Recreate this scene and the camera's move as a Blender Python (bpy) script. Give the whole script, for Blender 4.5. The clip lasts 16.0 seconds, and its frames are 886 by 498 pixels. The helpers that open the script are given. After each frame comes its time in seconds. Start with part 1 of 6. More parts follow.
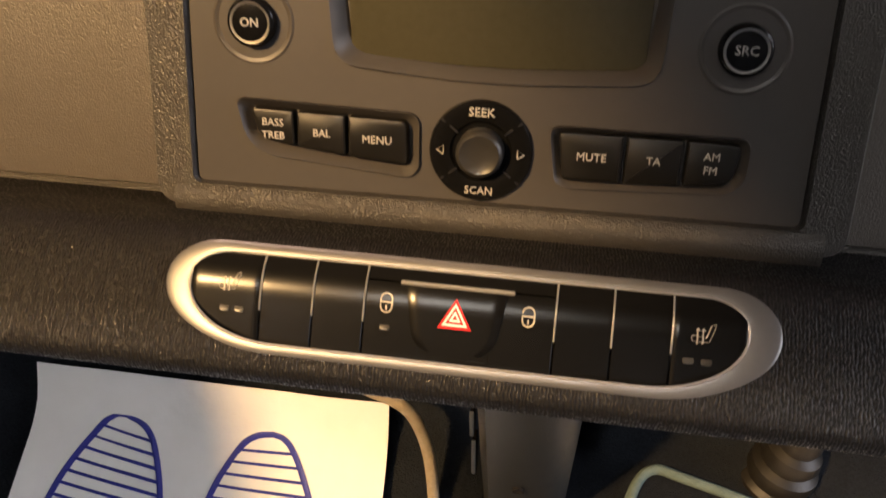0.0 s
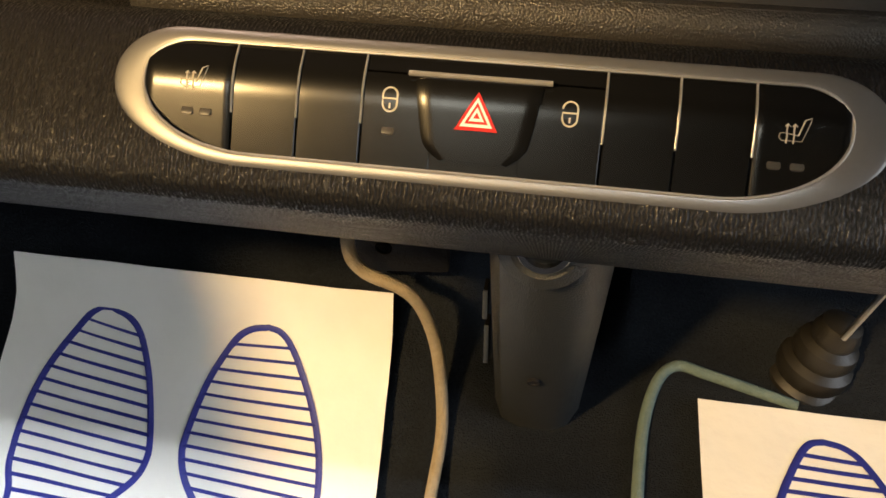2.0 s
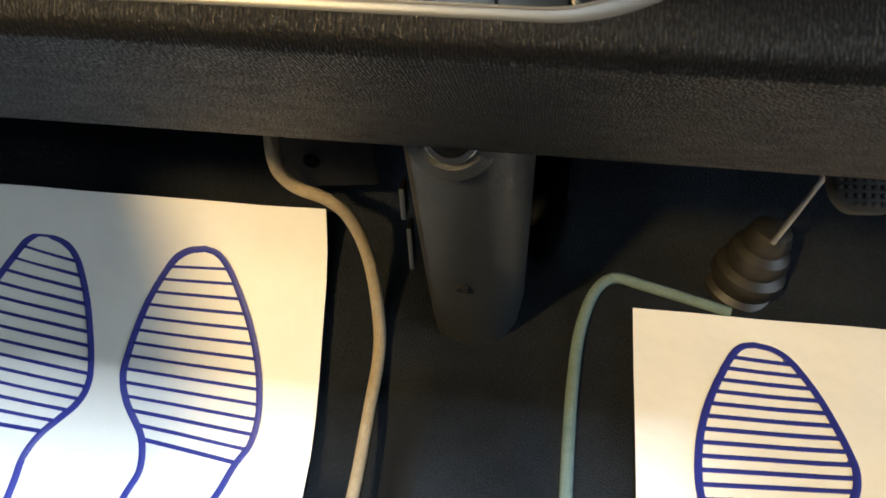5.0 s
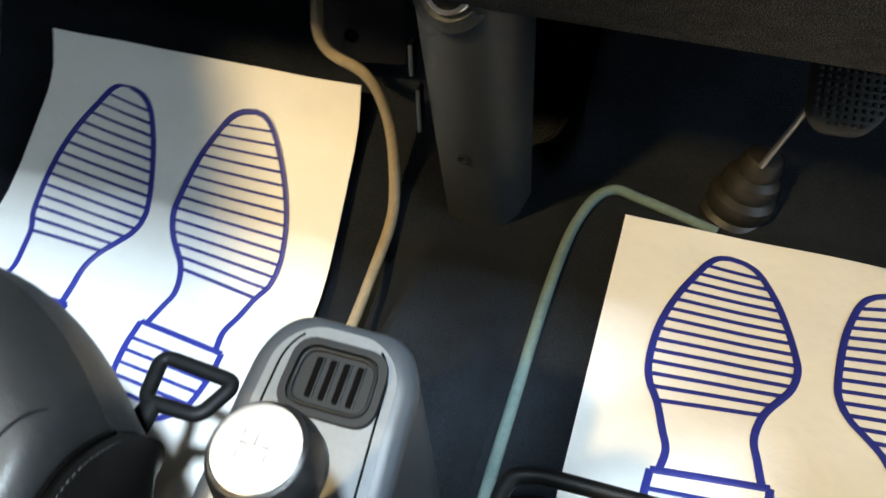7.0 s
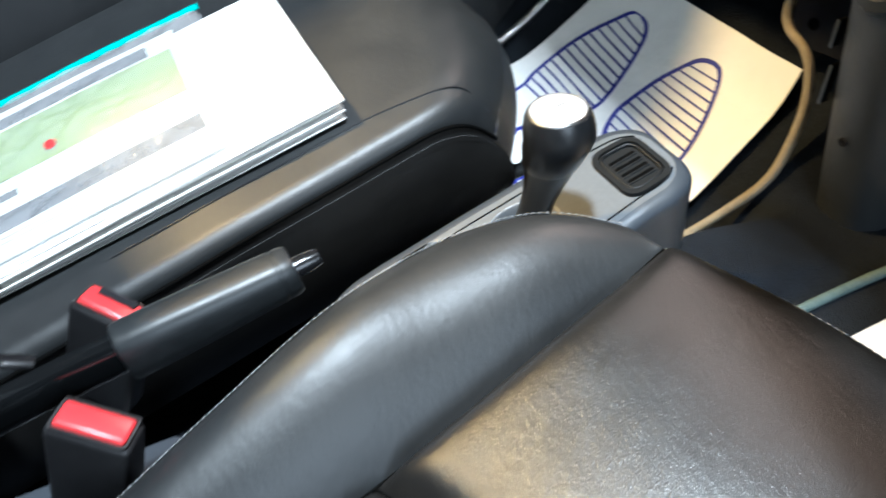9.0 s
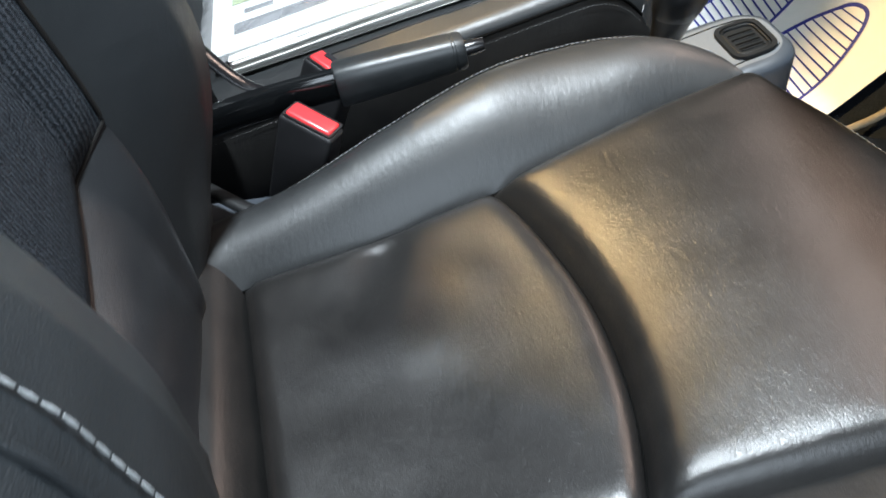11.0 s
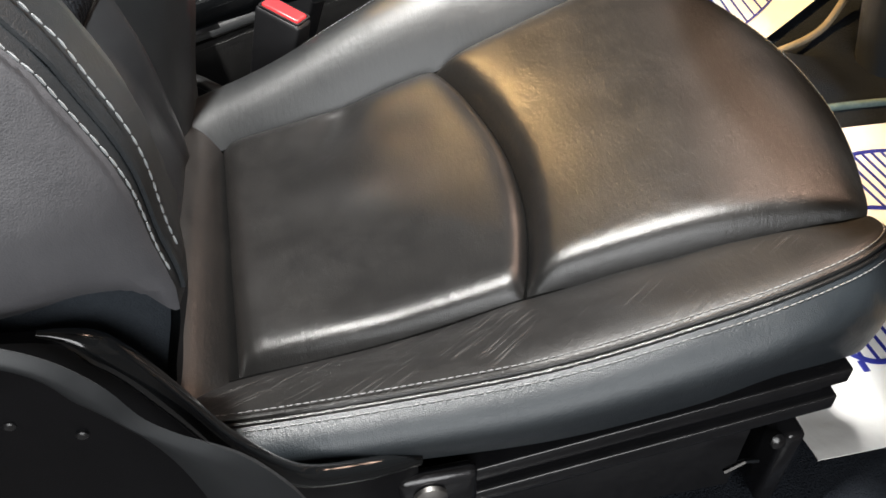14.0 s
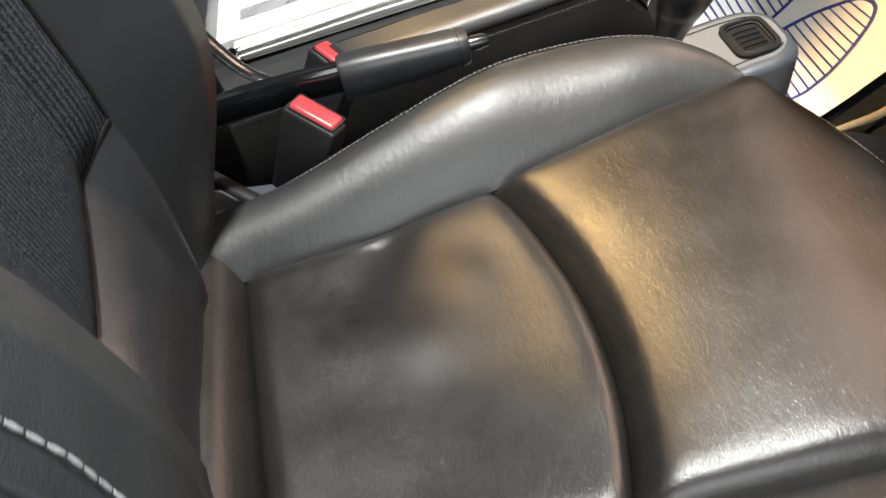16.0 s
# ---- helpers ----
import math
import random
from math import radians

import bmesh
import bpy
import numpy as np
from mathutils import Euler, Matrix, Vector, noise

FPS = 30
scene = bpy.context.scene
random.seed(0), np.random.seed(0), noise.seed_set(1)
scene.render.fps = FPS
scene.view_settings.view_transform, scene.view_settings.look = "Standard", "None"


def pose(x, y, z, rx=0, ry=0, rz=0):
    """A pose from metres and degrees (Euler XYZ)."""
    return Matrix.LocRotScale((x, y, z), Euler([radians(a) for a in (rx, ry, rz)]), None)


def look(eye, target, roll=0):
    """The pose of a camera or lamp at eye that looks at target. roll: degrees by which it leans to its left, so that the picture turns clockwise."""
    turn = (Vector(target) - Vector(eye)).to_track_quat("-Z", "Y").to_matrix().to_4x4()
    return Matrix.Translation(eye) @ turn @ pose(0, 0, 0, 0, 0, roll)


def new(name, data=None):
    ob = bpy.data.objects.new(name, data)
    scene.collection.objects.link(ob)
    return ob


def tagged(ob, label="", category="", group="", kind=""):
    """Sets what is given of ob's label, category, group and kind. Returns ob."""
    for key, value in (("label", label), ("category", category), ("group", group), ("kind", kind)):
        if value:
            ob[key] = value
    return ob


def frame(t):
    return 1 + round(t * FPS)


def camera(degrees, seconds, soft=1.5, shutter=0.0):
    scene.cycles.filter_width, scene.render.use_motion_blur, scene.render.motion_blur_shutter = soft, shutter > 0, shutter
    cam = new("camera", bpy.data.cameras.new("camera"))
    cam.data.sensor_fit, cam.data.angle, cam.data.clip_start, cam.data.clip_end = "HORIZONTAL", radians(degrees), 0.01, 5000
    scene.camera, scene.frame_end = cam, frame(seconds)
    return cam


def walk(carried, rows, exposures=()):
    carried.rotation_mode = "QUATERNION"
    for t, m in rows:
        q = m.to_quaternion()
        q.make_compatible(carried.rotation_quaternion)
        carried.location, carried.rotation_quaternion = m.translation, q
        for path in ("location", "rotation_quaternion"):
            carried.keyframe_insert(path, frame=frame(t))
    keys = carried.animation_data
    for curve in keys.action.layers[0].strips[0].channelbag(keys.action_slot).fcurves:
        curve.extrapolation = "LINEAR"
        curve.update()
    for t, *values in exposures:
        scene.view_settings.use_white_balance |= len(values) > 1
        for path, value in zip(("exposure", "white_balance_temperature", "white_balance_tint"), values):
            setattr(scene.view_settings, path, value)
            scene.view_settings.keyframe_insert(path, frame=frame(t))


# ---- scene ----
cam = camera(55.9, 16.0, soft=1.6, shutter=0.4)
PATH = [
    (0, (0.061, 0.079, 0.638), (-0.206, 1.546, -0.695), -1.5),
    (0.5, (0.063, 0.081, 0.611), (-0.198, 1.514, -0.76), -1.6),
    (1, (0.051, 0.084, 0.59), (-0.207, 1.486, -0.813), -1.7),
    (1.5, (0.049, 0.092, 0.573), (-0.208, 1.463, -0.86), -1.8),
    (2, (0.053, 0.094, 0.57), (-0.205, 1.442, -0.885), -1.9),
    (2.5, (0.056, 0.105, 0.58), (-0.202, 1.441, -0.886), -1.9),
    (3, (0.059, 0.104, 0.579), (-0.198, 1.434, -0.893), -1.9),
    (3.5, (0.062, 0.108, 0.578), (-0.189, 1.431, -0.9), -2.0),
    (3.7, (0.062, 0.104, 0.571), (-0.163, 1.429, -0.91), -1.7),
    (6, (0.137, 0.037, 0.542), (-0.083, 1.307, -0.988), -2.8),
    (6.5, (0.153, 0.007, 0.547), (-0.115, 1.272, -0.979), -2.0),
    (7, (0.194, -0.042, 0.534), (-0.238, 1.207, -0.968), -1.6),
    (7.5, (0.265, -0.062, 0.526), (-0.413, 1.113, -0.944), -2.4),
    (8, (0.33, -0.099, 0.53), (-0.58, 0.969, -0.896), -1.9),
    (8.5, (0.385, -0.143, 0.532), (-0.731, 0.769, -0.854), -1.7),
    (9, (0.436, -0.193, 0.537), (-0.865, 0.491, -0.819), -0.8),
    (9.5, (0.504, -0.201, 0.538), (-0.9, 0.267, -0.808), 0.1),
    (10, (0.558, -0.225, 0.539), (-0.88, 0.141, -0.802), -0.0),
    (12.3, (0.788, -0.264, 0.538), (-0.622, 0.03, -0.85), -0.3),
    (12.5, (0.798, -0.26, 0.537), (-0.608, 0.031, -0.856), -0.1),
    (13, (0.815, -0.247, 0.536), (-0.591, 0.039, -0.857), -0.2),
    (13.5, (0.829, -0.23, 0.544), (-0.568, 0.054, -0.859), -0.2),
    (14, (0.828, -0.231, 0.548), (-0.568, 0.049, -0.856), -0.3),
    (14.5, (0.81, -0.23, 0.545), (-0.589, 0.049, -0.857), -0.2),
    (15, (0.778, -0.235, 0.542), (-0.619, 0.044, -0.862), -0.2),
    (15.5, (0.726, -0.244, 0.552), (-0.67, 0.032, -0.853), -0.3),
    (16, (0.664, -0.252, 0.558), (-0.717, 0.051, -0.856), 0.8),
]
EXPOSURES = [
    (0.0, 1.08, 6900, 20), (1.5, 0.80, 6800, 10), (3.5, 0.75, 6500, 10), (6.0, 0.58, 5950, 1), (7.5, 0.52, 5850, 2), (8.5, 0.80, 5650, 2), (9.5, 0.81, 5950, 5), (10.3, 0.83, 5950, 4), (12.5, 1.10, 7200, 12), (14.5, 1.14, 7300, 12), (16.0, 1.05, 7300, 11),
]
walk(cam, [(t, look(eye, target, roll)) for t, eye, target, roll in PATH], EXPOSURES)

# ---- light: a showroom with a white lamp overhead, through the glass roof, and warm lamps to the passenger side ----
world = bpy.data.worlds.new("showroom_air")
world.use_nodes = True
world.node_tree.nodes["Background"].inputs[0].default_value = (0.62, 0.65, 0.72, 1)
world.node_tree.nodes["Background"].inputs[1].default_value = 0.02
scene.world = world


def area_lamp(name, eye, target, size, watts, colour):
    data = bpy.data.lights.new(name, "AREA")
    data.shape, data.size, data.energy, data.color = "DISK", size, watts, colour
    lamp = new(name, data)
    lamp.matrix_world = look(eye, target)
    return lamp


WHITE, WARM = (0.88, 0.94, 1.0), (1.0, 0.655, 0.275)
area_lamp("ceiling_lamp_white", (0.34, -0.33, 2.35), (0.1, 0.1, 0.1), 0.20, 95, WHITE)
area_lamp("ceiling_lamp_warm", (-1.05, -1.10, 2.05), (0.1, 0.3, 0.1), 0.15, 64, WARM)
# added pinkish fill from ahead for the driver seat's nose; source unknown
area_lamp("front_fill", (-1.0, 1.75, 2.45), (0.3, 0.0, 0.2), 1.0, 35, (1.0, 0.72, 0.60))
# added fill that lifts the passenger mat from behind; no known source
area_lamp("passenger_mat_fill", (-0.35, -1.60, 2.60), (-0.3, 0.3, 0.0), 0.5, 10, (0.96, 1.0, 0.92))
# added soft cool fill from the driver's side; no window is built there
area_lamp("driver_side_fill", (3.6, -0.3, 1.6), (0.3, 0.0, 0.2), 2.2, 62, (0.82, 0.90, 1.0))

# ---- materials ----
def shader(name, colour, rough=0.5, metal=0.0, spec=0.5, coat=0.0):
    m = bpy.data.materials.new(name)
    m.use_nodes = True
    nt = m.node_tree
    b = nt.nodes["Principled BSDF"]
    b.inputs["Base Color"].default_value = (*colour, 1)
    b.inputs["Roughness"].default_value = rough
    b.inputs["Metallic"].default_value = metal
    b.inputs["Specular IOR Level"].default_value = spec
    b.inputs["Coat Weight"].default_value = coat
    return m, nt, b


def link(nt, a, b):
    nt.links.new(a, b)


def coords(nt, scale=1.0, stretch=(1, 1, 1)):
    tc = nt.nodes.new("ShaderNodeTexCoord")
    mp = nt.nodes.new("ShaderNodeMapping")
    mp.inputs["Scale"].default_value = [scale * s for s in stretch]
    link(nt, tc.outputs["Object"], mp.inputs["Vector"])
    return mp.outputs["Vector"]


def noise_tex(nt, vec, scale, detail=4.0, rough=0.6):
    n = nt.nodes.new("ShaderNodeTexNoise")
    n.inputs["Scale"].default_value, n.inputs["Detail"].default_value, n.inputs["Roughness"].default_value = scale, detail, rough
    link(nt, vec, n.inputs["Vector"])
    return n


def ramp(nt, fac, stops):
    r = nt.nodes.new("ShaderNodeValToRGB")
    while len(r.color_ramp.elements) < len(stops):
        r.color_ramp.elements.new(0.5)
    for e, (p, c) in zip(r.color_ramp.elements, stops):
        e.position, e.color = p, (*c, 1) if len(c) == 3 else c
    link(nt, fac, r.inputs["Fac"])
    return r.outputs["Color"]


def bump(nt, height, b, strength, dist, before=None):
    n = nt.nodes.new("ShaderNodeBump")
    n.inputs["Strength"].default_value, n.inputs["Distance"].default_value = strength, dist
    link(nt, height, n.inputs["Height"])
    if before is not None:
        link(nt, before, n.inputs["Normal"])
    link(nt, n.outputs["Normal"], b.inputs["Normal"])
    return n.outputs["Normal"]


def grey(v):
    return (v, v, v)


def varied(name, dark, light, rough_lo, rough_hi, scale, grain=0, grain_depth=0.0003, cells=False, metal=0.0, spec=0.5, big=6.0, soft_bump=0.0):
    """A surface with a broad and a fine colour change, a roughness that wanders, and a fine relief."""
    m, nt, b = shader(name, dark, 0.5, metal, spec)
    vec = coords(nt)
    n1 = noise_tex(nt, vec, big, 5)
    n2 = noise_tex(nt, vec, scale, 3)
    mix = nt.nodes.new("ShaderNodeMath")
    mix.operation = "MULTIPLY_ADD"
    link(nt, n1.outputs["Fac"], mix.inputs[0])
    mix.inputs[1].default_value = 0.6
    half = nt.nodes.new("ShaderNodeMath")
    half.operation = "MULTIPLY"
    half.inputs[1].default_value = 0.4
    link(nt, n2.outputs["Fac"], half.inputs[0])
    link(nt, half.outputs[0], mix.inputs[2])
    link(nt, ramp(nt, mix.outputs[0], [(0.3, dark), (0.7, light)]), b.inputs["Base Color"])
    rr = ramp(nt, mix.outputs[0], [(0.3, grey(rough_lo)), (0.7, grey(rough_hi))])
    link(nt, rr, b.inputs["Roughness"])
    before = None
    if soft_bump:
        n3 = noise_tex(nt, vec, 14.0, 3)
        before = bump(nt, n3.outputs["Fac"], b, 1.0, soft_bump)
    if grain:
        if cells:
            v = nt.nodes.new("ShaderNodeTexVoronoi")
            v.feature = "F1"
            v.inputs["Scale"].default_value = grain
            link(nt, vec, v.inputs["Vector"])
            dome = nt.nodes.new("ShaderNodeMath")
            dome.operation = "MULTIPLY_ADD"
            link(nt, v.outputs["Distance"], dome.inputs[0])
            dome.inputs[1].default_value, dome.inputs[2].default_value = -1.0, 1.0
            h = dome.outputs[0]
        else:
            h = noise_tex(nt, vec, grain, 2).outputs["Fac"]
        bump(nt, h, b, 1.0, grain_depth, before)
    return m


def leather(name, dark, light, lo, hi, depth=0.00015, coat=0.13):
    m = varied(name, dark, light, lo, hi, 60, grain=1350, grain_depth=depth, cells=True, spec=0.47, big=11.0, soft_bump=0.0003)
    b = m.node_tree.nodes["Principled BSDF"]
    b.inputs["Coat Weight"].default_value = coat
    b.inputs["Coat Roughness"].default_value = 0.26
    fold = noise_tex(m.node_tree, coords(m.node_tree, 1.0, (1.0, 1.9, 1.0)), 120, 4, 0.65)
    bump(m.node_tree, fold.outputs["Fac"], b, 1.0, 0.00028, b.inputs["Normal"].links[0].from_socket)
    link(m.node_tree, b.inputs["Normal"].links[0].from_socket, b.inputs["Coat Normal"])
    return m


M_LEATHER = leather("black_leather", (0.006, 0.006, 0.0062), (0.011, 0.0105, 0.010), 0.29, 0.40, 0.00011, 0.10)


CREASE_TURN = 125


def worn_leather(name):
    """Leather of the entry bolster: fine pale creases run slantwise over it."""
    m = leather(name, (0.007, 0.007, 0.0072), (0.012, 0.0115, 0.011), 0.38, 0.48, 0.00008)
    nt = m.node_tree
    b = nt.nodes["Principled BSDF"]
    tc = nt.nodes.new("ShaderNodeTexCoord")
    mp = nt.nodes.new("ShaderNodeMapping")
    mp.inputs["Scale"].default_value = (8, 420, 40)
    turn = nt.nodes.new("ShaderNodeMapping")
    turn.inputs["Rotation"].default_value = (0, 0, radians(-CREASE_TURN))
    link(nt, tc.outputs["Object"], turn.inputs["Vector"])
    link(nt, turn.outputs["Vector"], mp.inputs["Vector"])
    lines = noise_tex(nt, mp.outputs["Vector"], 1.0, 2, 0.5)
    patch = noise_tex(nt, coords(nt), 16, 2)
    thin = ramp(nt, lines.outputs["Fac"], [(0.58, grey(0.0)), (0.62, grey(1.0)), (0.66, grey(0.0))])
    rear = nt.nodes.new("ShaderNodeSeparateXYZ")
    link(nt, tc.outputs["Object"], rear.inputs[0])
    worn = nt.nodes.new("ShaderNodeMapRange")
    link(nt, rear.outputs["Y"], worn.inputs["Value"])
    worn.inputs["From Min"].default_value, worn.inputs["From Max"].default_value = -0.02, -0.16
    worn.inputs["To Min"].default_value, worn.inputs["To Max"].default_value = -0.07, 0.10
    most = nt.nodes.new("ShaderNodeMath")
    link(nt, patch.outputs["Fac"], most.inputs[0])
    link(nt, worn.outputs[0], most.inputs[1])
    where = ramp(nt, most.outputs[0], [(0.48, grey(0.0)), (0.62, grey(1.0))])
    both = nt.nodes.new("ShaderNodeMath")
    both.operation = "MULTIPLY"
    link(nt, thin, both.inputs[0])
    link(nt, where, both.inputs[1])
    mix = nt.nodes.new("ShaderNodeMix")
    mix.data_type = "RGBA"
    old = b.inputs["Base Color"].links[0].from_socket
    link(nt, both.outputs[0], mix.inputs[0])
    link(nt, old, mix.inputs[6])
    mix.inputs[7].default_value = (0.042, 0.041, 0.040, 1)
    link(nt, mix.outputs[2], b.inputs["Base Color"])
    before = b.inputs["Normal"].links[0].from_socket
    bump(nt, both.outputs[0], b, 1.0, 0.0003, before)
    return m


# the skirt's leather again, its colour raised to stand in for side light
M_BACK_SIDE = leather("brightened_leather", (0.070, 0.071, 0.078), (0.098, 0.097, 0.104), 0.46, 0.56, 0.00006, 0.04)
# smoother leather; base raised and tinted to add to the bolster's bluish sheen
M_LEATHER_SOFT = leather("smooth_sheen_leather", (0.011, 0.0120, 0.0130), (0.017, 0.0182, 0.0190), 0.40, 0.54, 0.00006, 0.10)
M_LEATHER_WORN = worn_leather("creased_leather")
# black leather with cool side light put into its slate tint
M_LEATHER_SIDE = leather("cool_lit_leather", (0.0115, 0.015, 0.0185), (0.017, 0.0215, 0.025), 0.36, 0.48, 0.00013, 0.04)
M_LUMBAR = leather("blue_black_leather", (0.009, 0.0105, 0.0125), (0.014, 0.016, 0.0185), 0.34, 0.46, 0.00010, 0.12)
M_BOLSTER = leather("blue_black_bolster", (0.013, 0.0165, 0.0195), (0.019, 0.023, 0.0265), 0.44, 0.54, 0.00010, 0.0)
M_GUSSET = varied("slate_gusset_cloth", (0.014, 0.018, 0.023), (0.026, 0.032, 0.039), 0.85, 0.95, 300, grain=900, grain_depth=0.0006, spec=0.2)
M_VINYL = leather("smooth_vinyl", (0.012, 0.013, 0.014), (0.018, 0.018, 0.019), 0.40, 0.5, 0.00006)
M_GRAIN = varied("grained_plastic", (0.026, 0.0235, 0.0205), (0.036, 0.0325, 0.029), 0.34, 0.42, 80, grain=1250, grain_depth=0.00034, cells=True)
M_PANEL = varied("satin_plastic", (0.074, 0.066, 0.060), (0.092, 0.082, 0.076), 0.36, 0.46, 200, grain=1300, grain_depth=0.00030, cells=True)
M_RADIO = varied("radio_plastic", (0.046, 0.042, 0.039), (0.054, 0.049, 0.046), 0.40, 0.46, 260, grain=2200, grain_depth=0.00006)
M_BLACK = varied("black_plastic", (0.008, 0.008, 0.009), (0.014, 0.014, 0.015), 0.30, 0.42, 120, grain=1500, grain_depth=0.00008)
M_BUTTON = varied("button_plastic", (0.003, 0.003, 0.003), (0.005, 0.005, 0.005), 0.20, 0.23, 400, spec=0.22)
M_KEY = varied("key_plastic", (0.007, 0.0067, 0.0063), (0.010, 0.0094, 0.0088), 0.36, 0.42, 400, grain=2400, grain_depth=0.00001, spec=0.3)
M_DIALKNOB = varied("dial_plastic", (0.022, 0.021, 0.020), (0.028, 0.027, 0.026), 0.26, 0.32, 300, grain=1800, grain_depth=0.00003)
M_PURE_INK = shader("clear_white_print", (0.78, 0.77, 0.75), 0.5)[0]
M_GLOSS = varied("gloss_black_metal", (0.006, 0.006, 0.007), (0.010, 0.010, 0.011), 0.14, 0.28, 50, grain=300, grain_depth=0.00015, spec=0.42)
M_TRIM = varied("dark_trim_plastic", (0.003, 0.003, 0.0035), (0.005, 0.005, 0.006), 0.30, 0.42, 60, grain=1150, grain_depth=0.00003, cells=True, spec=0.14, big=14)
M_PIANO = shader("piano_black_edge", (0.004, 0.0045, 0.005), 0.10, 0.0, 0.5)[0]
M_VENT = varied("matt_vent_plastic", (0.004, 0.0045, 0.005), (0.008, 0.0085, 0.009), 0.45, 0.55, 120, grain=1500, grain_depth=0.00006, spec=0.22)
# near-black: slots and creases get their shade from this colour, not from depth
M_SLOT = varied("shade_black", (0.001, 0.001, 0.001), (0.002, 0.002, 0.002), 0.9, 0.95, 120, spec=0.05)
M_BOOT = varied("brown_rubber", (0.0075, 0.0068, 0.0058), (0.015, 0.0135, 0.0112), 0.38, 0.5, 150, grain=700, grain_depth=0.0003)
M_GRIP = varied("worn_grip_plastic", (0.009, 0.0105, 0.0115), (0.017, 0.019, 0.0205), 0.36, 0.48, 160, grain=900, grain_depth=0.00008, big=20)
M_DARK = varied("shadow_felt", (0.006, 0.006, 0.008), (0.014, 0.014, 0.017), 0.85, 0.95, 120, grain=500, grain_depth=0.0006, spec=0.2)
M_SILVER = varied("satin_silver", (0.165, 0.164, 0.162), (0.190, 0.189, 0.187), 0.36, 0.42, 500, grain=2500, grain_depth=0.00002, metal=0.65)
M_THIN = shader("bright_silver_line", (0.36, 0.35, 0.33), 0.30, 0.5)[0]
M_CHROME = shader("bright_chrome", (0.72, 0.71, 0.69), 0.14, 1.0)[0]
M_GREYCONS = varied("silver_grey_plastic", (0.090, 0.096, 0.103), (0.120, 0.127, 0.135), 0.36, 0.44, 300, grain=1600, grain_depth=0.00006, metal=0.1)
M_SLATECONS = varied("slate_plastic", (0.029, 0.034, 0.042), (0.040, 0.046, 0.055), 0.38, 0.48, 200, grain=1200, grain_depth=0.00015)
M_SLATESHELL = varied("slate_shell_plastic", (0.008, 0.0095, 0.011), (0.013, 0.015, 0.017), 0.50, 0.60, 60, grain=1150, grain_depth=0.00003, cells=True, big=14)
M_COLUMN = varied("column_plastic", (0.017, 0.0192, 0.0215), (0.026, 0.0285, 0.031), 0.38, 0.5, 100, grain=900, grain_depth=0.0003, cells=True)
M_CARPET = varied("charcoal_carpet", (0.0042, 0.0052, 0.0072), (0.021, 0.025, 0.032), 0.9, 1.0, 420, grain=620, grain_depth=0.003, spec=0.1, big=9)
M_WELT_CREAM = varied("cream_edging", (0.24, 0.19, 0.125), (0.38, 0.32, 0.23), 0.8, 0.95, 200, grain=700, grain_depth=0.0015, spec=0.2, big=30)
M_WELT_TEAL = varied("grey_green_edging", (0.09, 0.135, 0.132), (0.17, 0.225, 0.215), 0.8, 0.95, 200, grain=700, grain_depth=0.0015, spec=0.2, big=30)
M_PAPER = varied("white_paper", (0.74, 0.73, 0.70), (0.80, 0.79, 0.77), 0.55, 0.7, 40, grain=300, grain_depth=0.0002, soft_bump=0.004)
M_INK = varied("blue_ink", (0.012, 0.018, 0.20), (0.02, 0.028, 0.27), 0.5, 0.6, 300)
M_WHITE_INK = shader("white_print", (0.42, 0.40, 0.37), 0.5)[0]
M_PALE_PRINT = shader("pale_print", (0.50, 0.45, 0.37), 0.5)[0]
M_RED = shader("red_plastic", (0.55, 0.03, 0.035), 0.3)[0]
M_HAZ = shader("hazard_red", (0.60, 0.010, 0.012), 0.5, 0.0, 0.2)[0]
M_LED = shader("dead_indicator", (0.045, 0.042, 0.038), 0.35)[0]
M_LCD = varied("unlit_display", (0.040, 0.037, 0.022), (0.052, 0.048, 0.030), 0.22, 0.28, 300, spec=0.4)
M_THREAD = varied("grey_thread", (0.13, 0.135, 0.14), (0.22, 0.22, 0.22), 0.7, 0.9, 900, spec=0.2)
M_PALE_THREAD = varied("pale_thread", (0.20, 0.22, 0.23), (0.33, 0.35, 0.36), 0.7, 0.9, 900, spec=0.2)
M_DULL_THREAD = varied("dull_thread", (0.07, 0.07, 0.07), (0.12, 0.12, 0.12), 0.7, 0.9, 900, spec=0.2)
M_KNOB = varied("knob_plastic", (0.008, 0.0085, 0.0095), (0.013, 0.0135, 0.0145), 0.26, 0.36, 120, grain=1500, grain_depth=0.00005, spec=0.45)
M_STEEL = varied("worn_steel", (0.32, 0.31, 0.30), (0.45, 0.44, 0.42), 0.25, 0.45, 200, metal=1.0)
M_RUBBER = varied("dull_rubber", (0.02, 0.02, 0.019), (0.042, 0.040, 0.036), 0.5, 0.65, 150, grain=700, grain_depth=0.0004)
M_KNOBCAP = varied("knob_silver", (0.50, 0.50, 0.50), (0.56, 0.56, 0.56), 0.28, 0.34, 300, metal=0.4)
M_GREEN = varied("green_print", (0.13, 0.24, 0.03), (0.26, 0.36, 0.08), 0.3, 0.4, 40, big=8)


def cover_print(name):
    """White leaflet cover that turns pale green across its length."""
    m, nt, b = shader(name, (0.7, 0.72, 0.68), 0.3)
    n = noise_tex(nt, coords(nt), 9, 3)
    link(nt, ramp(nt, n.outputs["Fac"], [(0.4, (0.76, 0.77, 0.76)), (0.65, (0.62, 0.66, 0.58))]), b.inputs["Base Color"])
    return m


M_COVER = cover_print("leaflet_cover")
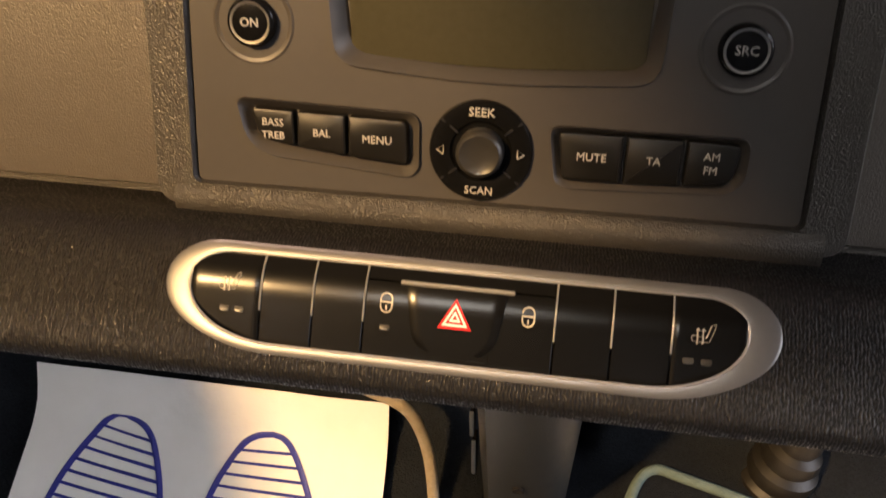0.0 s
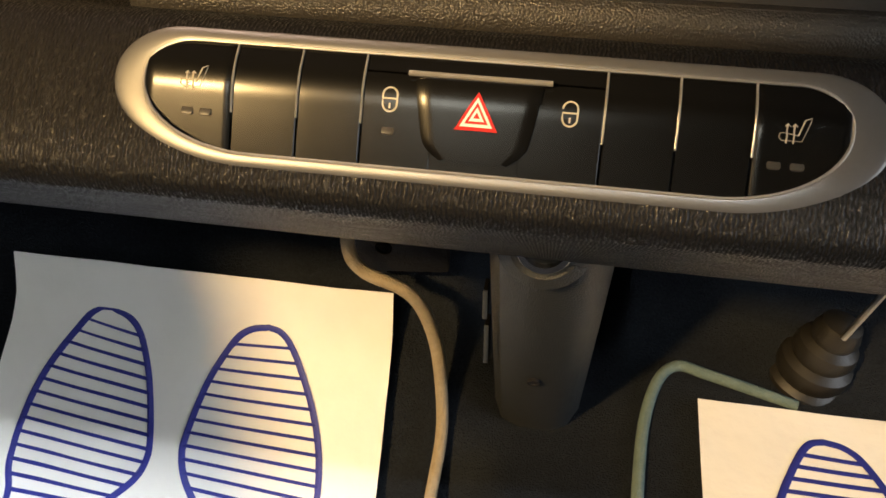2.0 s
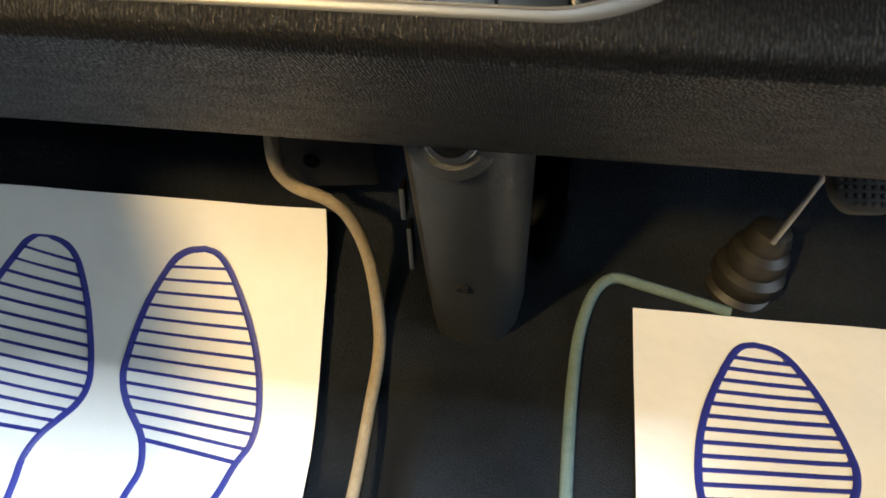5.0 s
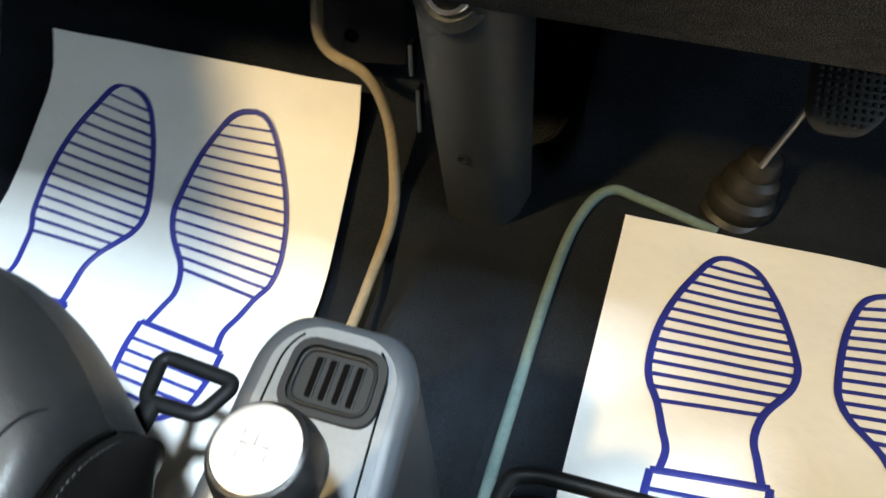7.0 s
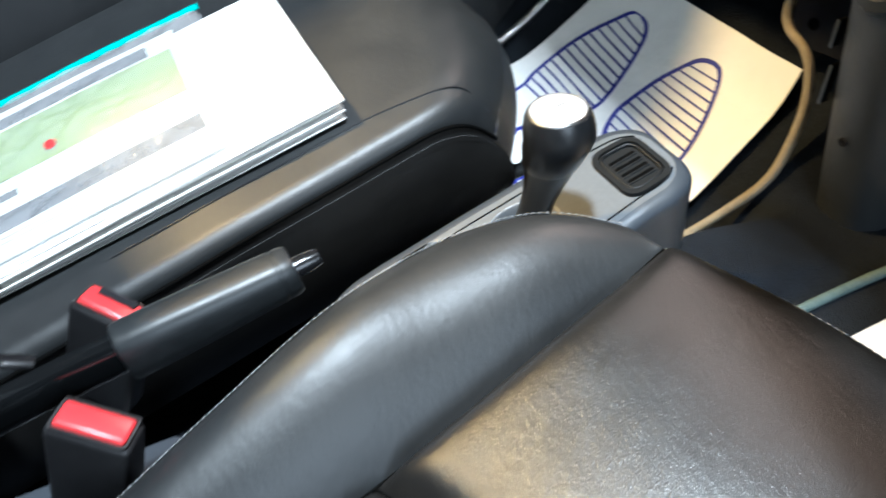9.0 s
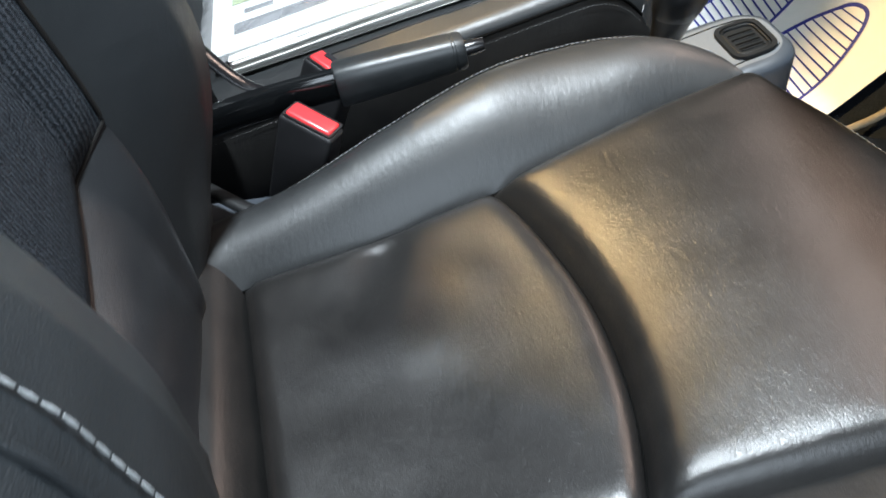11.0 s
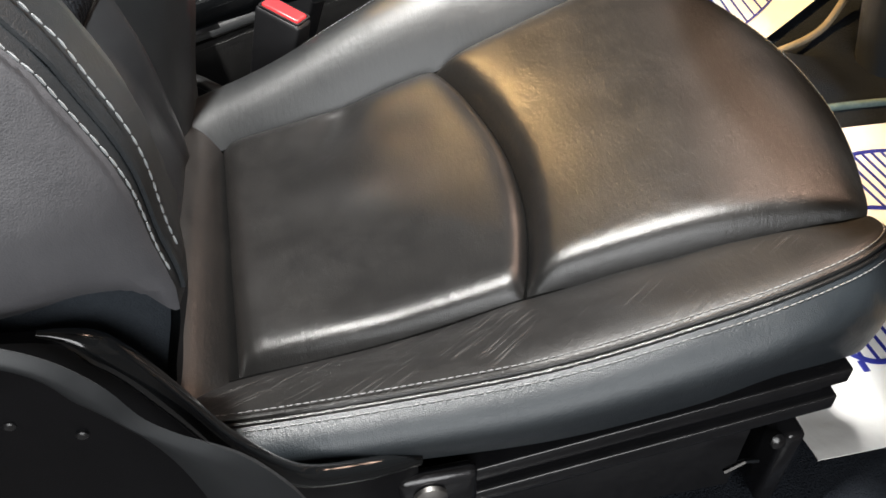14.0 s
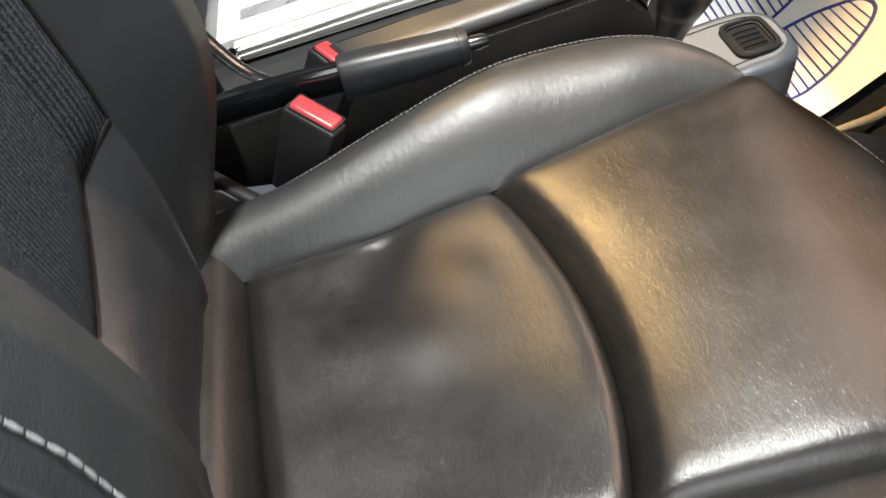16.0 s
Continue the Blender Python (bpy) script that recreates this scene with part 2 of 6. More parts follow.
M_TEAL = shader("teal_zip_strip", (0.0, 0.36, 0.33), 0.3)[0]
M_NAVY = varied("dark_cover_print", (0.008, 0.012, 0.020), (0.035, 0.045, 0.065), 0.2, 0.35, 60, big=25)


def clear_film(name):
    """Thin clear plastic: mostly see-through, with a crinkled gloss; its pale base paints in glare."""
    m, nt, b = shader(name, (0.45, 0.46, 0.47), 0.12)
    see = nt.nodes.new("ShaderNodeBsdfTransparent")
    mix = nt.nodes.new("ShaderNodeMixShader")
    mix.inputs[0].default_value = 0.36
    link(nt, see.outputs[0], mix.inputs[1])
    link(nt, b.outputs[0], mix.inputs[2])
    link(nt, mix.outputs[0], nt.nodes["Material Output"].inputs["Surface"])
    bump(nt, noise_tex(nt, coords(nt), 35, 4).outputs["Fac"], b, 1.0, 0.004)
    return m


M_FILM = clear_film("clear_plastic_film")
M_WALL = varied("showroom_paint", (0.10, 0.098, 0.095), (0.14, 0.137, 0.133), 0.6, 0.8, 20, grain=200, grain_depth=0.0004, big=1.0)
M_FLOOR = varied("showroom_tile", (0.02, 0.02, 0.021), (0.03, 0.03, 0.031), 0.55, 0.7, 20, big=1.5)


def woven(name, dark, light, pitch=0.00125, cord_depth=0.05, depth=0.0011, knots=1350, spec=0.32):
    """Corded cloth: cords run up the roll, with small glints along them, as on the dashboard roll."""
    m, nt, b = shader(name, dark, 0.6, 0.0, spec)
    vec = coords(nt)
    wander = noise_tex(nt, vec, 420, 2)
    sep = nt.nodes.new("ShaderNodeSeparateXYZ")
    link(nt, vec, sep.inputs[0])
    phase = nt.nodes.new("ShaderNodeMath")
    phase.operation = "MULTIPLY_ADD"
    link(nt, sep.outputs[0], phase.inputs[0])
    phase.inputs[1].default_value = 2 * math.pi / pitch
    shift = nt.nodes.new("ShaderNodeMath")
    shift.operation = "MULTIPLY"
    link(nt, wander.outputs["Fac"], shift.inputs[0])
    shift.inputs[1].default_value = 5.0
    link(nt, shift.outputs[0], phase.inputs[2])
    cord = nt.nodes.new("ShaderNodeMath")
    cord.operation = "SINE"
    link(nt, phase.outputs[0], cord.inputs[0])
    knot = noise_tex(nt, coords(nt, 1.0, (1.0, 0.75, 0.75)), knots, 2)
    blotch = noise_tex(nt, vec, 90, 3)
    add = nt.nodes.new("ShaderNodeMath")
    add.operation = "MULTIPLY_ADD"
    link(nt, cord.outputs[0], add.inputs[0])
    add.inputs[1].default_value = cord_depth
    link(nt, knot.outputs["Fac"], add.inputs[2])
    link(nt, ramp(nt, add.outputs[0], [(0.44, dark), (0.66, light)]), b.inputs["Base Color"])
    link(nt, ramp(nt, blotch.outputs["Fac"], [(0.35, grey(0.50)), (0.65, grey(0.34))]), b.inputs["Roughness"])
    bump(nt, add.outputs[0], b, 1.0, depth)
    return m




def math_node(nt, kind, a, b=None, c=None):
    n = nt.nodes.new("ShaderNodeMath")
    n.operation = kind
    for i, v in enumerate((a, b, c)):
        if v is None:
            continue
        if isinstance(v, (int, float)):
            n.inputs[i].default_value = v
        else:
            link(nt, v, n.inputs[i])
    return n.outputs[0]


def roll_weave(name):
    """Knitted cloth of the dashboard roll: uneven upright fibres, some of which glint. The mesh's own "arc" tells how far up the roll a point lies."""
    m, nt, b = shader(name, (0.003, 0.003, 0.003), 0.5, 0.0, 0.28)
    vec = coords(nt)
    sep = nt.nodes.new("ShaderNodeSeparateXYZ")
    link(nt, vec, sep.inputs[0])
    at = nt.nodes.new("ShaderNodeAttribute")
    at.attribute_name = "arc"
    flat = nt.nodes.new("ShaderNodeCombineXYZ")
    link(nt, math_node(nt, "MULTIPLY", sep.outputs[0], 1 / 0.00095), flat.inputs[0])
    link(nt, math_node(nt, "MULTIPLY", at.outputs["Fac"], 1 / 0.0021), flat.inputs[1])
    fibre = noise_tex(nt, flat.outputs[0], 1.0, 2.0, 0.45).outputs["Fac"]
    wander = noise_tex(nt, vec, 320, 2).outputs["Fac"]
    across = math_node(nt, "MULTIPLY_ADD", sep.outputs[0], 1 / 0.00125, math_node(nt, "MULTIPLY", wander, 1.6))
    cord = math_node(nt, "MULTIPLY_ADD", math_node(nt, "SINE", math_node(nt, "MULTIPLY", across, 2 * math.pi)), 0.11, fibre)
    tone = noise_tex(nt, vec, 60, 3).outputs["Fac"]
    shine = math_node(nt, "MULTIPLY_ADD", tone, 0.25, cord)
    link(nt, ramp(nt, shine, [(0.58, (0.0009, 0.0008, 0.0008)), (0.86, (0.0095, 0.0083, 0.0072))]), b.inputs["Base Color"])
    link(nt, ramp(nt, shine, [(0.55, grey(0.75)), (0.80, grey(0.28))]), b.inputs["Roughness"])
    bump(nt, cord, b, 1.0, 0.0008)
    return m


M_WOVEN = roll_weave("dash_weave")
M_FABRIC_SEAT = woven("ribbed_seat_cloth", (0.010, 0.013, 0.017), (0.042, 0.051, 0.062), 0.0030, 0.16, 0.0009, 1100, 0.15)

# ---- mesh tools ----
def thing(name, base, label, category, group="", kind=""):
    ob = new(name)
    ob.location = base
    ob.empty_display_size = 0.02
    return tagged(ob, label, category, group, kind)


def part(name, bm, material, parent=None, label="", smooth=True):
    """Links a bmesh, built in world metres, as one mesh object under a thing (an Empty or a mesh) or under a part."""
    me = bpy.data.meshes.new(name)
    bmesh.ops.recalc_face_normals(bm, faces=bm.faces)
    bm.to_mesh(me)
    bm.free()
    me.materials.append(material)
    if smooth:
        me.shade_smooth()
        me.set_sharp_from_angle(angle=radians(38))
    ob = new(name, me)
    if parent is not None:
        ob.parent = parent
        if parent.type == "EMPTY":
            ob.matrix_parent_inverse = Matrix.Translation(parent.location).inverted()
    return tagged(ob, label)


def box(centre, size, bevel=0.0, segs=2, m=None):
    bm = bmesh.new()
    bmesh.ops.create_cube(bm, size=1.0)
    for v in bm.verts:
        v.co = Vector((v.co.x * size[0], v.co.y * size[1], v.co.z * size[2]))
    if bevel:
        bmesh.ops.bevel(bm, geom=list(bm.edges), offset=bevel, segments=segs, profile=0.5, affect="EDGES")
    bm.transform((m or Matrix()) @ Matrix.Translation(centre))
    return bm


def join(*bms):
    out = bmesh.new()
    for b in bms:
        me = bpy.data.meshes.new("joined")
        b.to_mesh(me)
        b.free()
        out.from_mesh(me)
        bpy.data.meshes.remove(me)
    return out


def rounded(points, radii, segs=6):
    """A closed 2D outline with rounded corners."""
    out, n = [], len(points)
    for k in range(n):
        p, a, b = Vector(points[k]), Vector(points[k - 1]), Vector(points[(k + 1) % n])
        r = radii[k] if isinstance(radii, (list, tuple)) else radii
        da, db = (a - p), (b - p)
        r = min(r, da.length * 0.49, db.length * 0.49)
        if r <= 0:
            out.append(p)
            continue
        s, e = p + da.normalized() * r, p + db.normalized() * r
        for j in range(segs + 1):
            t = j / segs
            out.append(s * (1 - t) ** 2 + p * 2 * t * (1 - t) + e * t * t)
    return out


def slab(outline, lo, hi, bevel=0.0, m=None, segs=2):
    """A 2D outline in u, v, made solid between two heights, its upper rim rounded."""
    bm = bmesh.new()
    n = len(outline)
    rings = [[bm.verts.new((p[0], p[1], lo)) for p in outline]]
    cx = sum(p[0] for p in outline) / n
    cy = sum(p[1] for p in outline) / n
    if bevel:
        inward = []
        for k in range(n):
            a, b = Vector(outline[k - 1]), Vector(outline[(k + 1) % n])
            d = (b - a)
            nrm = Vector((-d.y, d.x)).normalized() if d.length > 1e-9 else Vector((0, 0))
            if nrm.dot(Vector((cx, cy)) - Vector(outline[k])) < 0:
                nrm = -nrm
            inward.append(nrm)
        for j in range(segs + 1):
            a = math.pi / 2 * j / segs
            off, h = bevel * (1 - math.cos(a)), hi - bevel + bevel * math.sin(a)
            rings.append([bm.verts.new((p[0] + q.x * off, p[1] + q.y * off, h)) for p, q in zip(outline, inward)])
    else:
        rings.append([bm.verts.new((p[0], p[1], hi)) for p in outline])
    for r0, r1 in zip(rings, rings[1:]):
        for k in range(n):
            bm.faces.new((r0[k - 1], r0[k], r1[k], r1[k - 1]))
    bm.faces.new(rings[-1])
    bm.faces.new(list(reversed(rings[0])))
    if m:
        bm.transform(m)
    return bm


def ring(outer, inner, lo, hi, bevel=0.0, m=None):
    """A flat frame between two outlines of the same count."""
    bm = bmesh.new()
    n = len(outer)
    mid = [(Vector(a) * 0.5 + Vector(b) * 0.5) for a, b in zip(outer, inner)]
    def lift(o, z, k):
        return [bm.verts.new((p[0] + (q.x - p[0]) * k, p[1] + (q.y - p[1]) * k, z)) for p, q in zip(o, mid)]
    rows = [lift(outer, lo, 0), lift(outer, hi - bevel, 0), lift(outer, hi, 0.12), lift(inner, hi, 0.12), lift(inner, hi - bevel, 0), lift(inner, lo, 0)]
    for r0, r1 in zip(rows, rows[1:] + rows[:1]):
        for k in range(n):
            bm.faces.new((r0[k - 1], r0[k], r1[k], r1[k - 1]))
    if m:
        bm.transform(m)
    return bm


def smooth_line(points, n):
    """Catmull-Rom through the points, n samples."""
    pts = [Vector(p) for p in points]
    pts = [2 * pts[0] - pts[1]] + pts + [2 * pts[-1] - pts[-2]]
    out, spans = [], len(pts) - 3
    for k in range(n):
        t = k / (n - 1) * spans
        i = min(int(t), spans - 1)
        t -= i
        a, b, c, d = pts[i : i + 4]
        out.append(0.5 * (2 * b + (c - a) * t + (2 * a - 5 * b + 4 * c - d) * t * t + (3 * b - a - 3 * c + d) * t ** 3))
    return out


def tube(points, radius, sides=10, closed=False, flat=1.0, caps=True):
    """A round bar along points; radius is a number or a function of 0..1."""
    bm = bmesh.new()
    pts = [Vector(p) for p in points]
    n, rows, up = len(pts), [], Vector((0, 0, 1))
    side = None
    for k, p in enumerate(pts):
        a = pts[k - 1] if (k or closed) else pts[0]
        b = pts[(k + 1) % n] if (k < n - 1 or closed) else pts[-1]
        d = (b - a).normalized()
        if side is None:
            side = d.cross(up)
            side = side.normalized() if side.length > 1e-4 else Vector((1, 0, 0))
        side = (side - d * side.dot(d)).normalized()
        top = side.cross(d)
        r = radius(k / (n - 1)) if callable(radius) else radius
        rows.append([bm.verts.new(p + side * r * math.cos(2 * math.pi * j / sides) + top * r * flat * math.sin(2 * math.pi * j / sides)) for j in range(sides)])
    for r0, r1 in zip(rows, rows[1:] + (rows[:1] if closed else [])):
        for j in range(sides):
            bm.faces.new((r0[j - 1], r0[j], r1[j], r1[j - 1]))
    if caps and not closed:
        bm.faces.new(rows[0])
        bm.faces.new(rows[-1])
    return bm


def lathe(profile, m, sides=32, sx=1.0, sy=1.0):
    """Turned about local z: profile rows of radius, height."""
    bm = bmesh.new()
    rows = [[bm.verts.new((r * sx * math.cos(2 * math.pi * j / sides), r * sy * math.sin(2 * math.pi * j / sides), h)) for j in range(sides)] for r, h in profile]
    for r0, r1 in zip(rows, rows[1:]):
        for j in range(sides):
            bm.faces.new((r0[j - 1], r0[j], r1[j], r1[j - 1]))
    bm.faces.new(rows[0])
    bm.faces.new(rows[-1])
    bm.transform(m)
    return bm


def grid(fn, nu, nv):
    """A sheet fn(u, v), u and v from 0 to 1."""
    bm = bmesh.new()
    vs = [[bm.verts.new(fn(i / nu, j / nv)) for j in range(nv + 1)] for i in range(nu + 1)]
    for i in range(nu):
        for j in range(nv):
            bm.faces.new((vs[i][j], vs[i + 1][j], vs[i + 1][j + 1], vs[i][j + 1]))
    return bm


def thick(bm, t):
    """Gives a sheet a thickness, downwards (towards the car's middle for an upright one)."""
    bm.normal_update()
    mean = sum((f.normal for f in bm.faces), Vector())
    sign = -1 if (mean.z if abs(mean.z) > 0.2 * mean.length else mean.x) >= 0 else 1
    old, rim = list(bm.faces), [e for e in bm.edges if e.is_boundary]
    low = {v: bm.verts.new(v.co + v.normal * t * sign) for v in list(bm.verts)}
    for f in old:
        bm.faces.new([low[v] for v in reversed(f.verts)])
    for e in rim:
        a, b = e.verts
        bm.faces.new((a, b, low[b], low[a]))
    return bm


def extrude_x(profile, x0, x1, n=1, closed=False, warp=None):
    """A profile of y, z drawn out along x."""
    bm = bmesh.new()
    rows = []
    for k in range(n + 1):
        x = x0 + (x1 - x0) * k / n
        rows.append([bm.verts.new(warp(x, p[0], p[1]) if warp else (x, p[0], p[1])) for p in profile])
    m = len(profile)
    for r0, r1 in zip(rows, rows[1:]):
        for j in range(m if closed else m - 1):
            bm.faces.new((r0[j], r0[(j + 1) % m], r1[(j + 1) % m], r1[j]))
    if closed:
        bm.faces.new(rows[0])
        bm.faces.new(rows[-1])
    return bm


def stitches(points, length, gap, radius, lift=(0, 0, 0)):
    """Separate thread dashes along a line."""
    pts = [Vector(p) + Vector(lift) for p in points]
    walk_len, bms, at, k = 0.0, [], 0.0, 0
    lens = [0.0]
    for a, b in zip(pts, pts[1:]):
        lens.append(lens[-1] + (b - a).length)
    def where(d):
        d = min(max(d, 0), lens[-1])
        for i in range(len(pts) - 1):
            if lens[i + 1] >= d:
                f = (d - lens[i]) / max(lens[i + 1] - lens[i], 1e-9)
                return pts[i].lerp(pts[i + 1], f)
        return pts[-1]
    while at + length < lens[-1]:
        a, b = where(at), where(at + length)
        bms.append(tube([a, a.lerp(b, 0.5), b], lambda t: radius * (0.55 + 0.45 * math.sin(math.pi * t)), 5))
        at += length + gap
    return join(*bms)


def text_bm(words, size, m, depth=0.00025, spacing=1.0):
    cu = bpy.data.curves.new("lettering", "FONT")
    cu.body, cu.size, cu.align_x, cu.align_y, cu.extrude, cu.resolution_u = words, size, "CENTER", "CENTER", depth, 2
    cu.space_character, cu.offset = spacing, 0.0
    ob = bpy.data.objects.new("lettering", cu)
    scene.collection.objects.link(ob)
    dg = bpy.context.evaluated_depsgraph_get()
    me = bpy.data.meshes.new_from_object(ob.evaluated_get(dg))
    bm = bmesh.new()
    bm.from_mesh(me)
    bm.transform(m)
    bpy.data.objects.remove(ob)
    bpy.data.curves.remove(cu)
    bpy.data.meshes.remove(me)
    return bm


def bars(lines, lo, hi, m, width):
    """Flat strokes between 2D points, each a row of points."""
    bms = []
    for line in lines:
        pts = [Vector((p[0], p[1], hi)) for p in line]
        b = tube(pts, width / 2, 6, flat=0.35)
        b.transform(m)
        bms.append(b)
    return join(*bms)

# ---- the large structure ----
def structure(name, bm, material, label, smooth=True):
    return tagged(part(name, bm, material, None, label, smooth), "", "", "", "structure")


def step(a, b, x):
    t = min(max((x - a) / (b - a), 0.0), 1.0)
    return t * t * (3 - 2 * t)


# the showroom round the car
structure("ground", box((0, 0, -0.36), (9, 9, 0.1)), M_FLOOR, "grey tiled showroom floor under the car")
structure("ceiling", box((0, 0, 2.75), (9, 9, 0.1)), M_WALL, "pale painted showroom ceiling")
structure("wall_north", box((0, 4.5, 1.2), (9, 0.1, 3.02)), M_WALL, "pale painted showroom wall")
structure("wall_south", box((0, -4.5, 1.2), (9, 0.1, 3.02)), M_WALL, "pale painted showroom wall")
structure("wall_east", box((4.5, 0, 1.2), (0.1, 8.9, 3.02)), M_WALL, "pale painted showroom wall")
structure("wall_west", box((-4.5, 0, 1.2), (0.1, 8.9, 3.02)), M_WALL, "pale painted showroom wall")

# the cabin's own shell: firewall, rear bulkhead, passenger side, sill
structure("firewall", box((0.05, 0.70, 0.18), (1.30, 0.04, 0.66), 0.01), M_DARK, "black felt firewall behind the pedals")
structure("rear_bulkhead", box((0.05, -0.62, 0.30), (1.30, 0.05, 1.00), 0.01), M_DARK, "black carpeted bulkhead behind the seats")
# front roof strip, out of view, added to keep the white lamp off the dash
def header_back(x):
    """Rear edge of the added header, carried further back to shade the driver mat."""
    return 0.035 - 0.055 * step(0.26, 0.31, x)


structure("roof", thick(grid(lambda u, v: (-0.62 + 1.30 * u, header_back(-0.62 + 1.30 * u) * (1 - v) + 0.185 * v, 1.10 - 0.02 * v * v), 60, 6), 0.03), M_DARK, "unseen dark header, added to shade dash and driver mat")
# added out of view: holds the warm lamp off the dash's right half
structure("dash_shade_panel", thick(grid(lambda u, v: (-0.365 + 0.17 * u, -0.31 + 0.17 * v, 1.10 + 0.004 * math.sin(math.pi * u)), 6, 4), 0.02), M_DARK, "unseen dark panel, added to shade the dash from warm light")
structure("door_sill", box((0.655, -0.02, -0.13), (0.10, 1.30, 0.20), 0.02), M_GLOSS, "gloss black door sill beside the seat rail")

# carpeted floor: passenger footwell, tunnel and driver footwell in one moulded sheet
def foot_profile(y):
    """Height of the passenger footwell's floor along the car."""
    ys, zs = (-2.0, 0.34, 0.385, 0.43, 0.50, 0.60, 0.70), (-0.084, -0.084, -0.064, -0.024, 0.040, 0.16, 0.30)
    return float(np.interp(y, ys, zs))


def driver_profile(y):
    ys, zs = (-2.0, 0.05, 0.535, 0.62, 0.70), (-0.03, -0.0160, -0.0160, 0.055, 0.16)
    return float(np.interp(y, ys, zs))


def floor_height(x, y):
    top = 0.018 - 0.038 * step(0.27, 0.455, y)
    left = step(-0.020, 0.034, x)
    right = step(0.096, 0.126, x)
    low = foot_profile(y) * (1 - left) + top * left
    return low * (1 - right) + driver_profile(y) * right


def floor_sheet(u, v):
    x, y = -0.56 + 1.17 * u, -0.60 + 1.28 * v
    return (x, y, floor_height(x, y))


floor_bm = grid(floor_sheet, 180, 120)
structure("floor", thick(floor_bm, 0.02), M_CARPET, "worn charcoal carpet over the moulded car floor")

# passenger side wall with its rounded trim
def side_profile(z):
    return -0.50 - 0.05 * math.sin(math.pi * min(max((z + 0.1) / 0.6, 0), 1))


structure("passenger_side_wall", thick(grid(lambda u, v: (side_profile(-0.12 + 0.89 * v), -0.6 + 1.3 * u, -0.12 + 0.89 * v), 30, 20), 0.02), M_VINYL, "dark plastic inner face of the passenger door")

# ---- dashboard ----
CX = 0.030
dash = thing("dashboard", (CX, 0.40, 0.24), "dark dashboard with a woven roll and a padded radio surround", "dashboard")
LEAN = radians(19.6)
# radio plane: u to the right, v up the face, w out to the cabin
RAD = Matrix(((1, 0, 0, 0.032), (0, math.sin(LEAN), -math.cos(LEAN), 0.331), (0, math.cos(LEAN), math.sin(LEAN), 0.4363), (0, 0, 0, 1))) @ pose(0, 0, 0, 0, 0, 0.33)
# switch strip plane
SL = radians(29.4)
STRIP = Matrix(((1, 0, 0, CX), (0, math.cos(SL), -math.sin(SL), 0.2752), (0, math.sin(SL), math.cos(SL), 0.4285), (0, 0, 0, 1)))

roll = smooth_line([(0, 0.36, 0.408), (0, 0.335, 0.418), (0, 0.312, 0.432), (0, 0.2965, 0.4378), (0, 0.278, 0.4300), (0, 0.2585, 0.4170), (0, 0.2545, 0.4085), (0, 0.262, 0.3975), (0, 0.30, 0.354), (0, 0.35, 0.297), (0, 0.392, 0.249), (0, 0.402, 0.240), (0, 0.42, 0.236), (0, 0.47, 0.258), (0, 0.56, 0.30)], 130)


def under_strip(x, y, z):
    """The roll is cut back below the switches."""
    q = abs((x - CX) / 0.097) ** 3 + abs((y - 0.2755) / 0.0150) ** 4
    d = 0.014 * step(1.0, 0.75, q) if z > 0.40 else 0.0
    return (x, y + 0.5 * d, z - 0.87 * d)


def roll_skin():
    """The roll's skin; each point keeps how far along the profile it lies."""
    bm = extrude_x([(p.y, p.z) for p in roll], -0.56, 0.62, 260, False, under_strip)
    arc, lens = bm.verts.layers.float.new("arc"), [0.0]
    for a, b in zip(roll, roll[1:]):
        lens.append(lens[-1] + (b - a).length)
    for k, v in enumerate(bm.verts):
        v[arc] = lens[k % len(roll)]
    return bm


part("lower_roll", roll_skin(), M_WOVEN, dash, "dark brown woven cloth covering the dash roll")

# padded frame round the radio
frame_out = rounded([(-0.1345, -0.0115), (0.1345, -0.0115), (0.1305, 0.150), (-0.1305, 0.150)], [0.010, 0.010, 0.02, 0.02])
frame_in = rounded([(-0.1172, -0.0010), (0.1172, -0.0010), (0.1135, 0.137), (-0.1135, 0.137)], [0.004, 0.004, 0.006, 0.006])
part("radio_surround", ring(frame_out, frame_in, -0.05, 0.0022, 0.0016, RAD), M_GRAIN, dash, "finely grained padded frame")
lip_prof = smooth_line([(0, -0.0006, -0.001), (0, -0.0018, 0.0020), (0, -0.0046, 0.0044), (0, -0.0080, 0.0052), (0, -0.0125, 0.0046), (0, -0.0160, 0.0020), (0, -0.0165, -0.006)], 20)
lip = extrude_x([(p.y, p.z) for p in lip_prof], -0.1255, 0.1255, 40)
lip.transform(RAD)
part("surround_lip", lip, M_GRAIN, dash, "rounded ledge below the radio")
for side, name in ((-1, "passenger_panel"), (1, "driver_panel")):
    a, b = 0.032 + side * 0.131, 0.032 + side * 0.56
    prof = [(0.372, 0.412), (0.352, 0.412), (0.3475, 0.4165), (0.349, 0.425), (0.362, 0.47), (0.382, 0.53), (0.43, 0.59)]
    part(name, extrude_x(prof, min(a, b), max(a, b), 20), M_PANEL, dash, "satin brown-grey dash panel")
    part("panel_lip", tube([(a, 0.349, 0.4125), ((a + b) / 2, 0.3495, 0.4125), (b, 0.350, 0.4125)], 0.0022, 8), M_GRAIN, dash)
part("dash_top", extrude_x([(0.378, 0.565), (0.40, 0.59), (0.50, 0.62), (0.72, 0.60), (0.72, 0.50)], -0.56, 0.62, 4), M_VINYL, dash)
part("under_tray", extrude_x([(0.41, 0.25), (0.52, 0.30), (0.70, 0.36)], -0.56, 0.62, 2), M_DARK, dash)

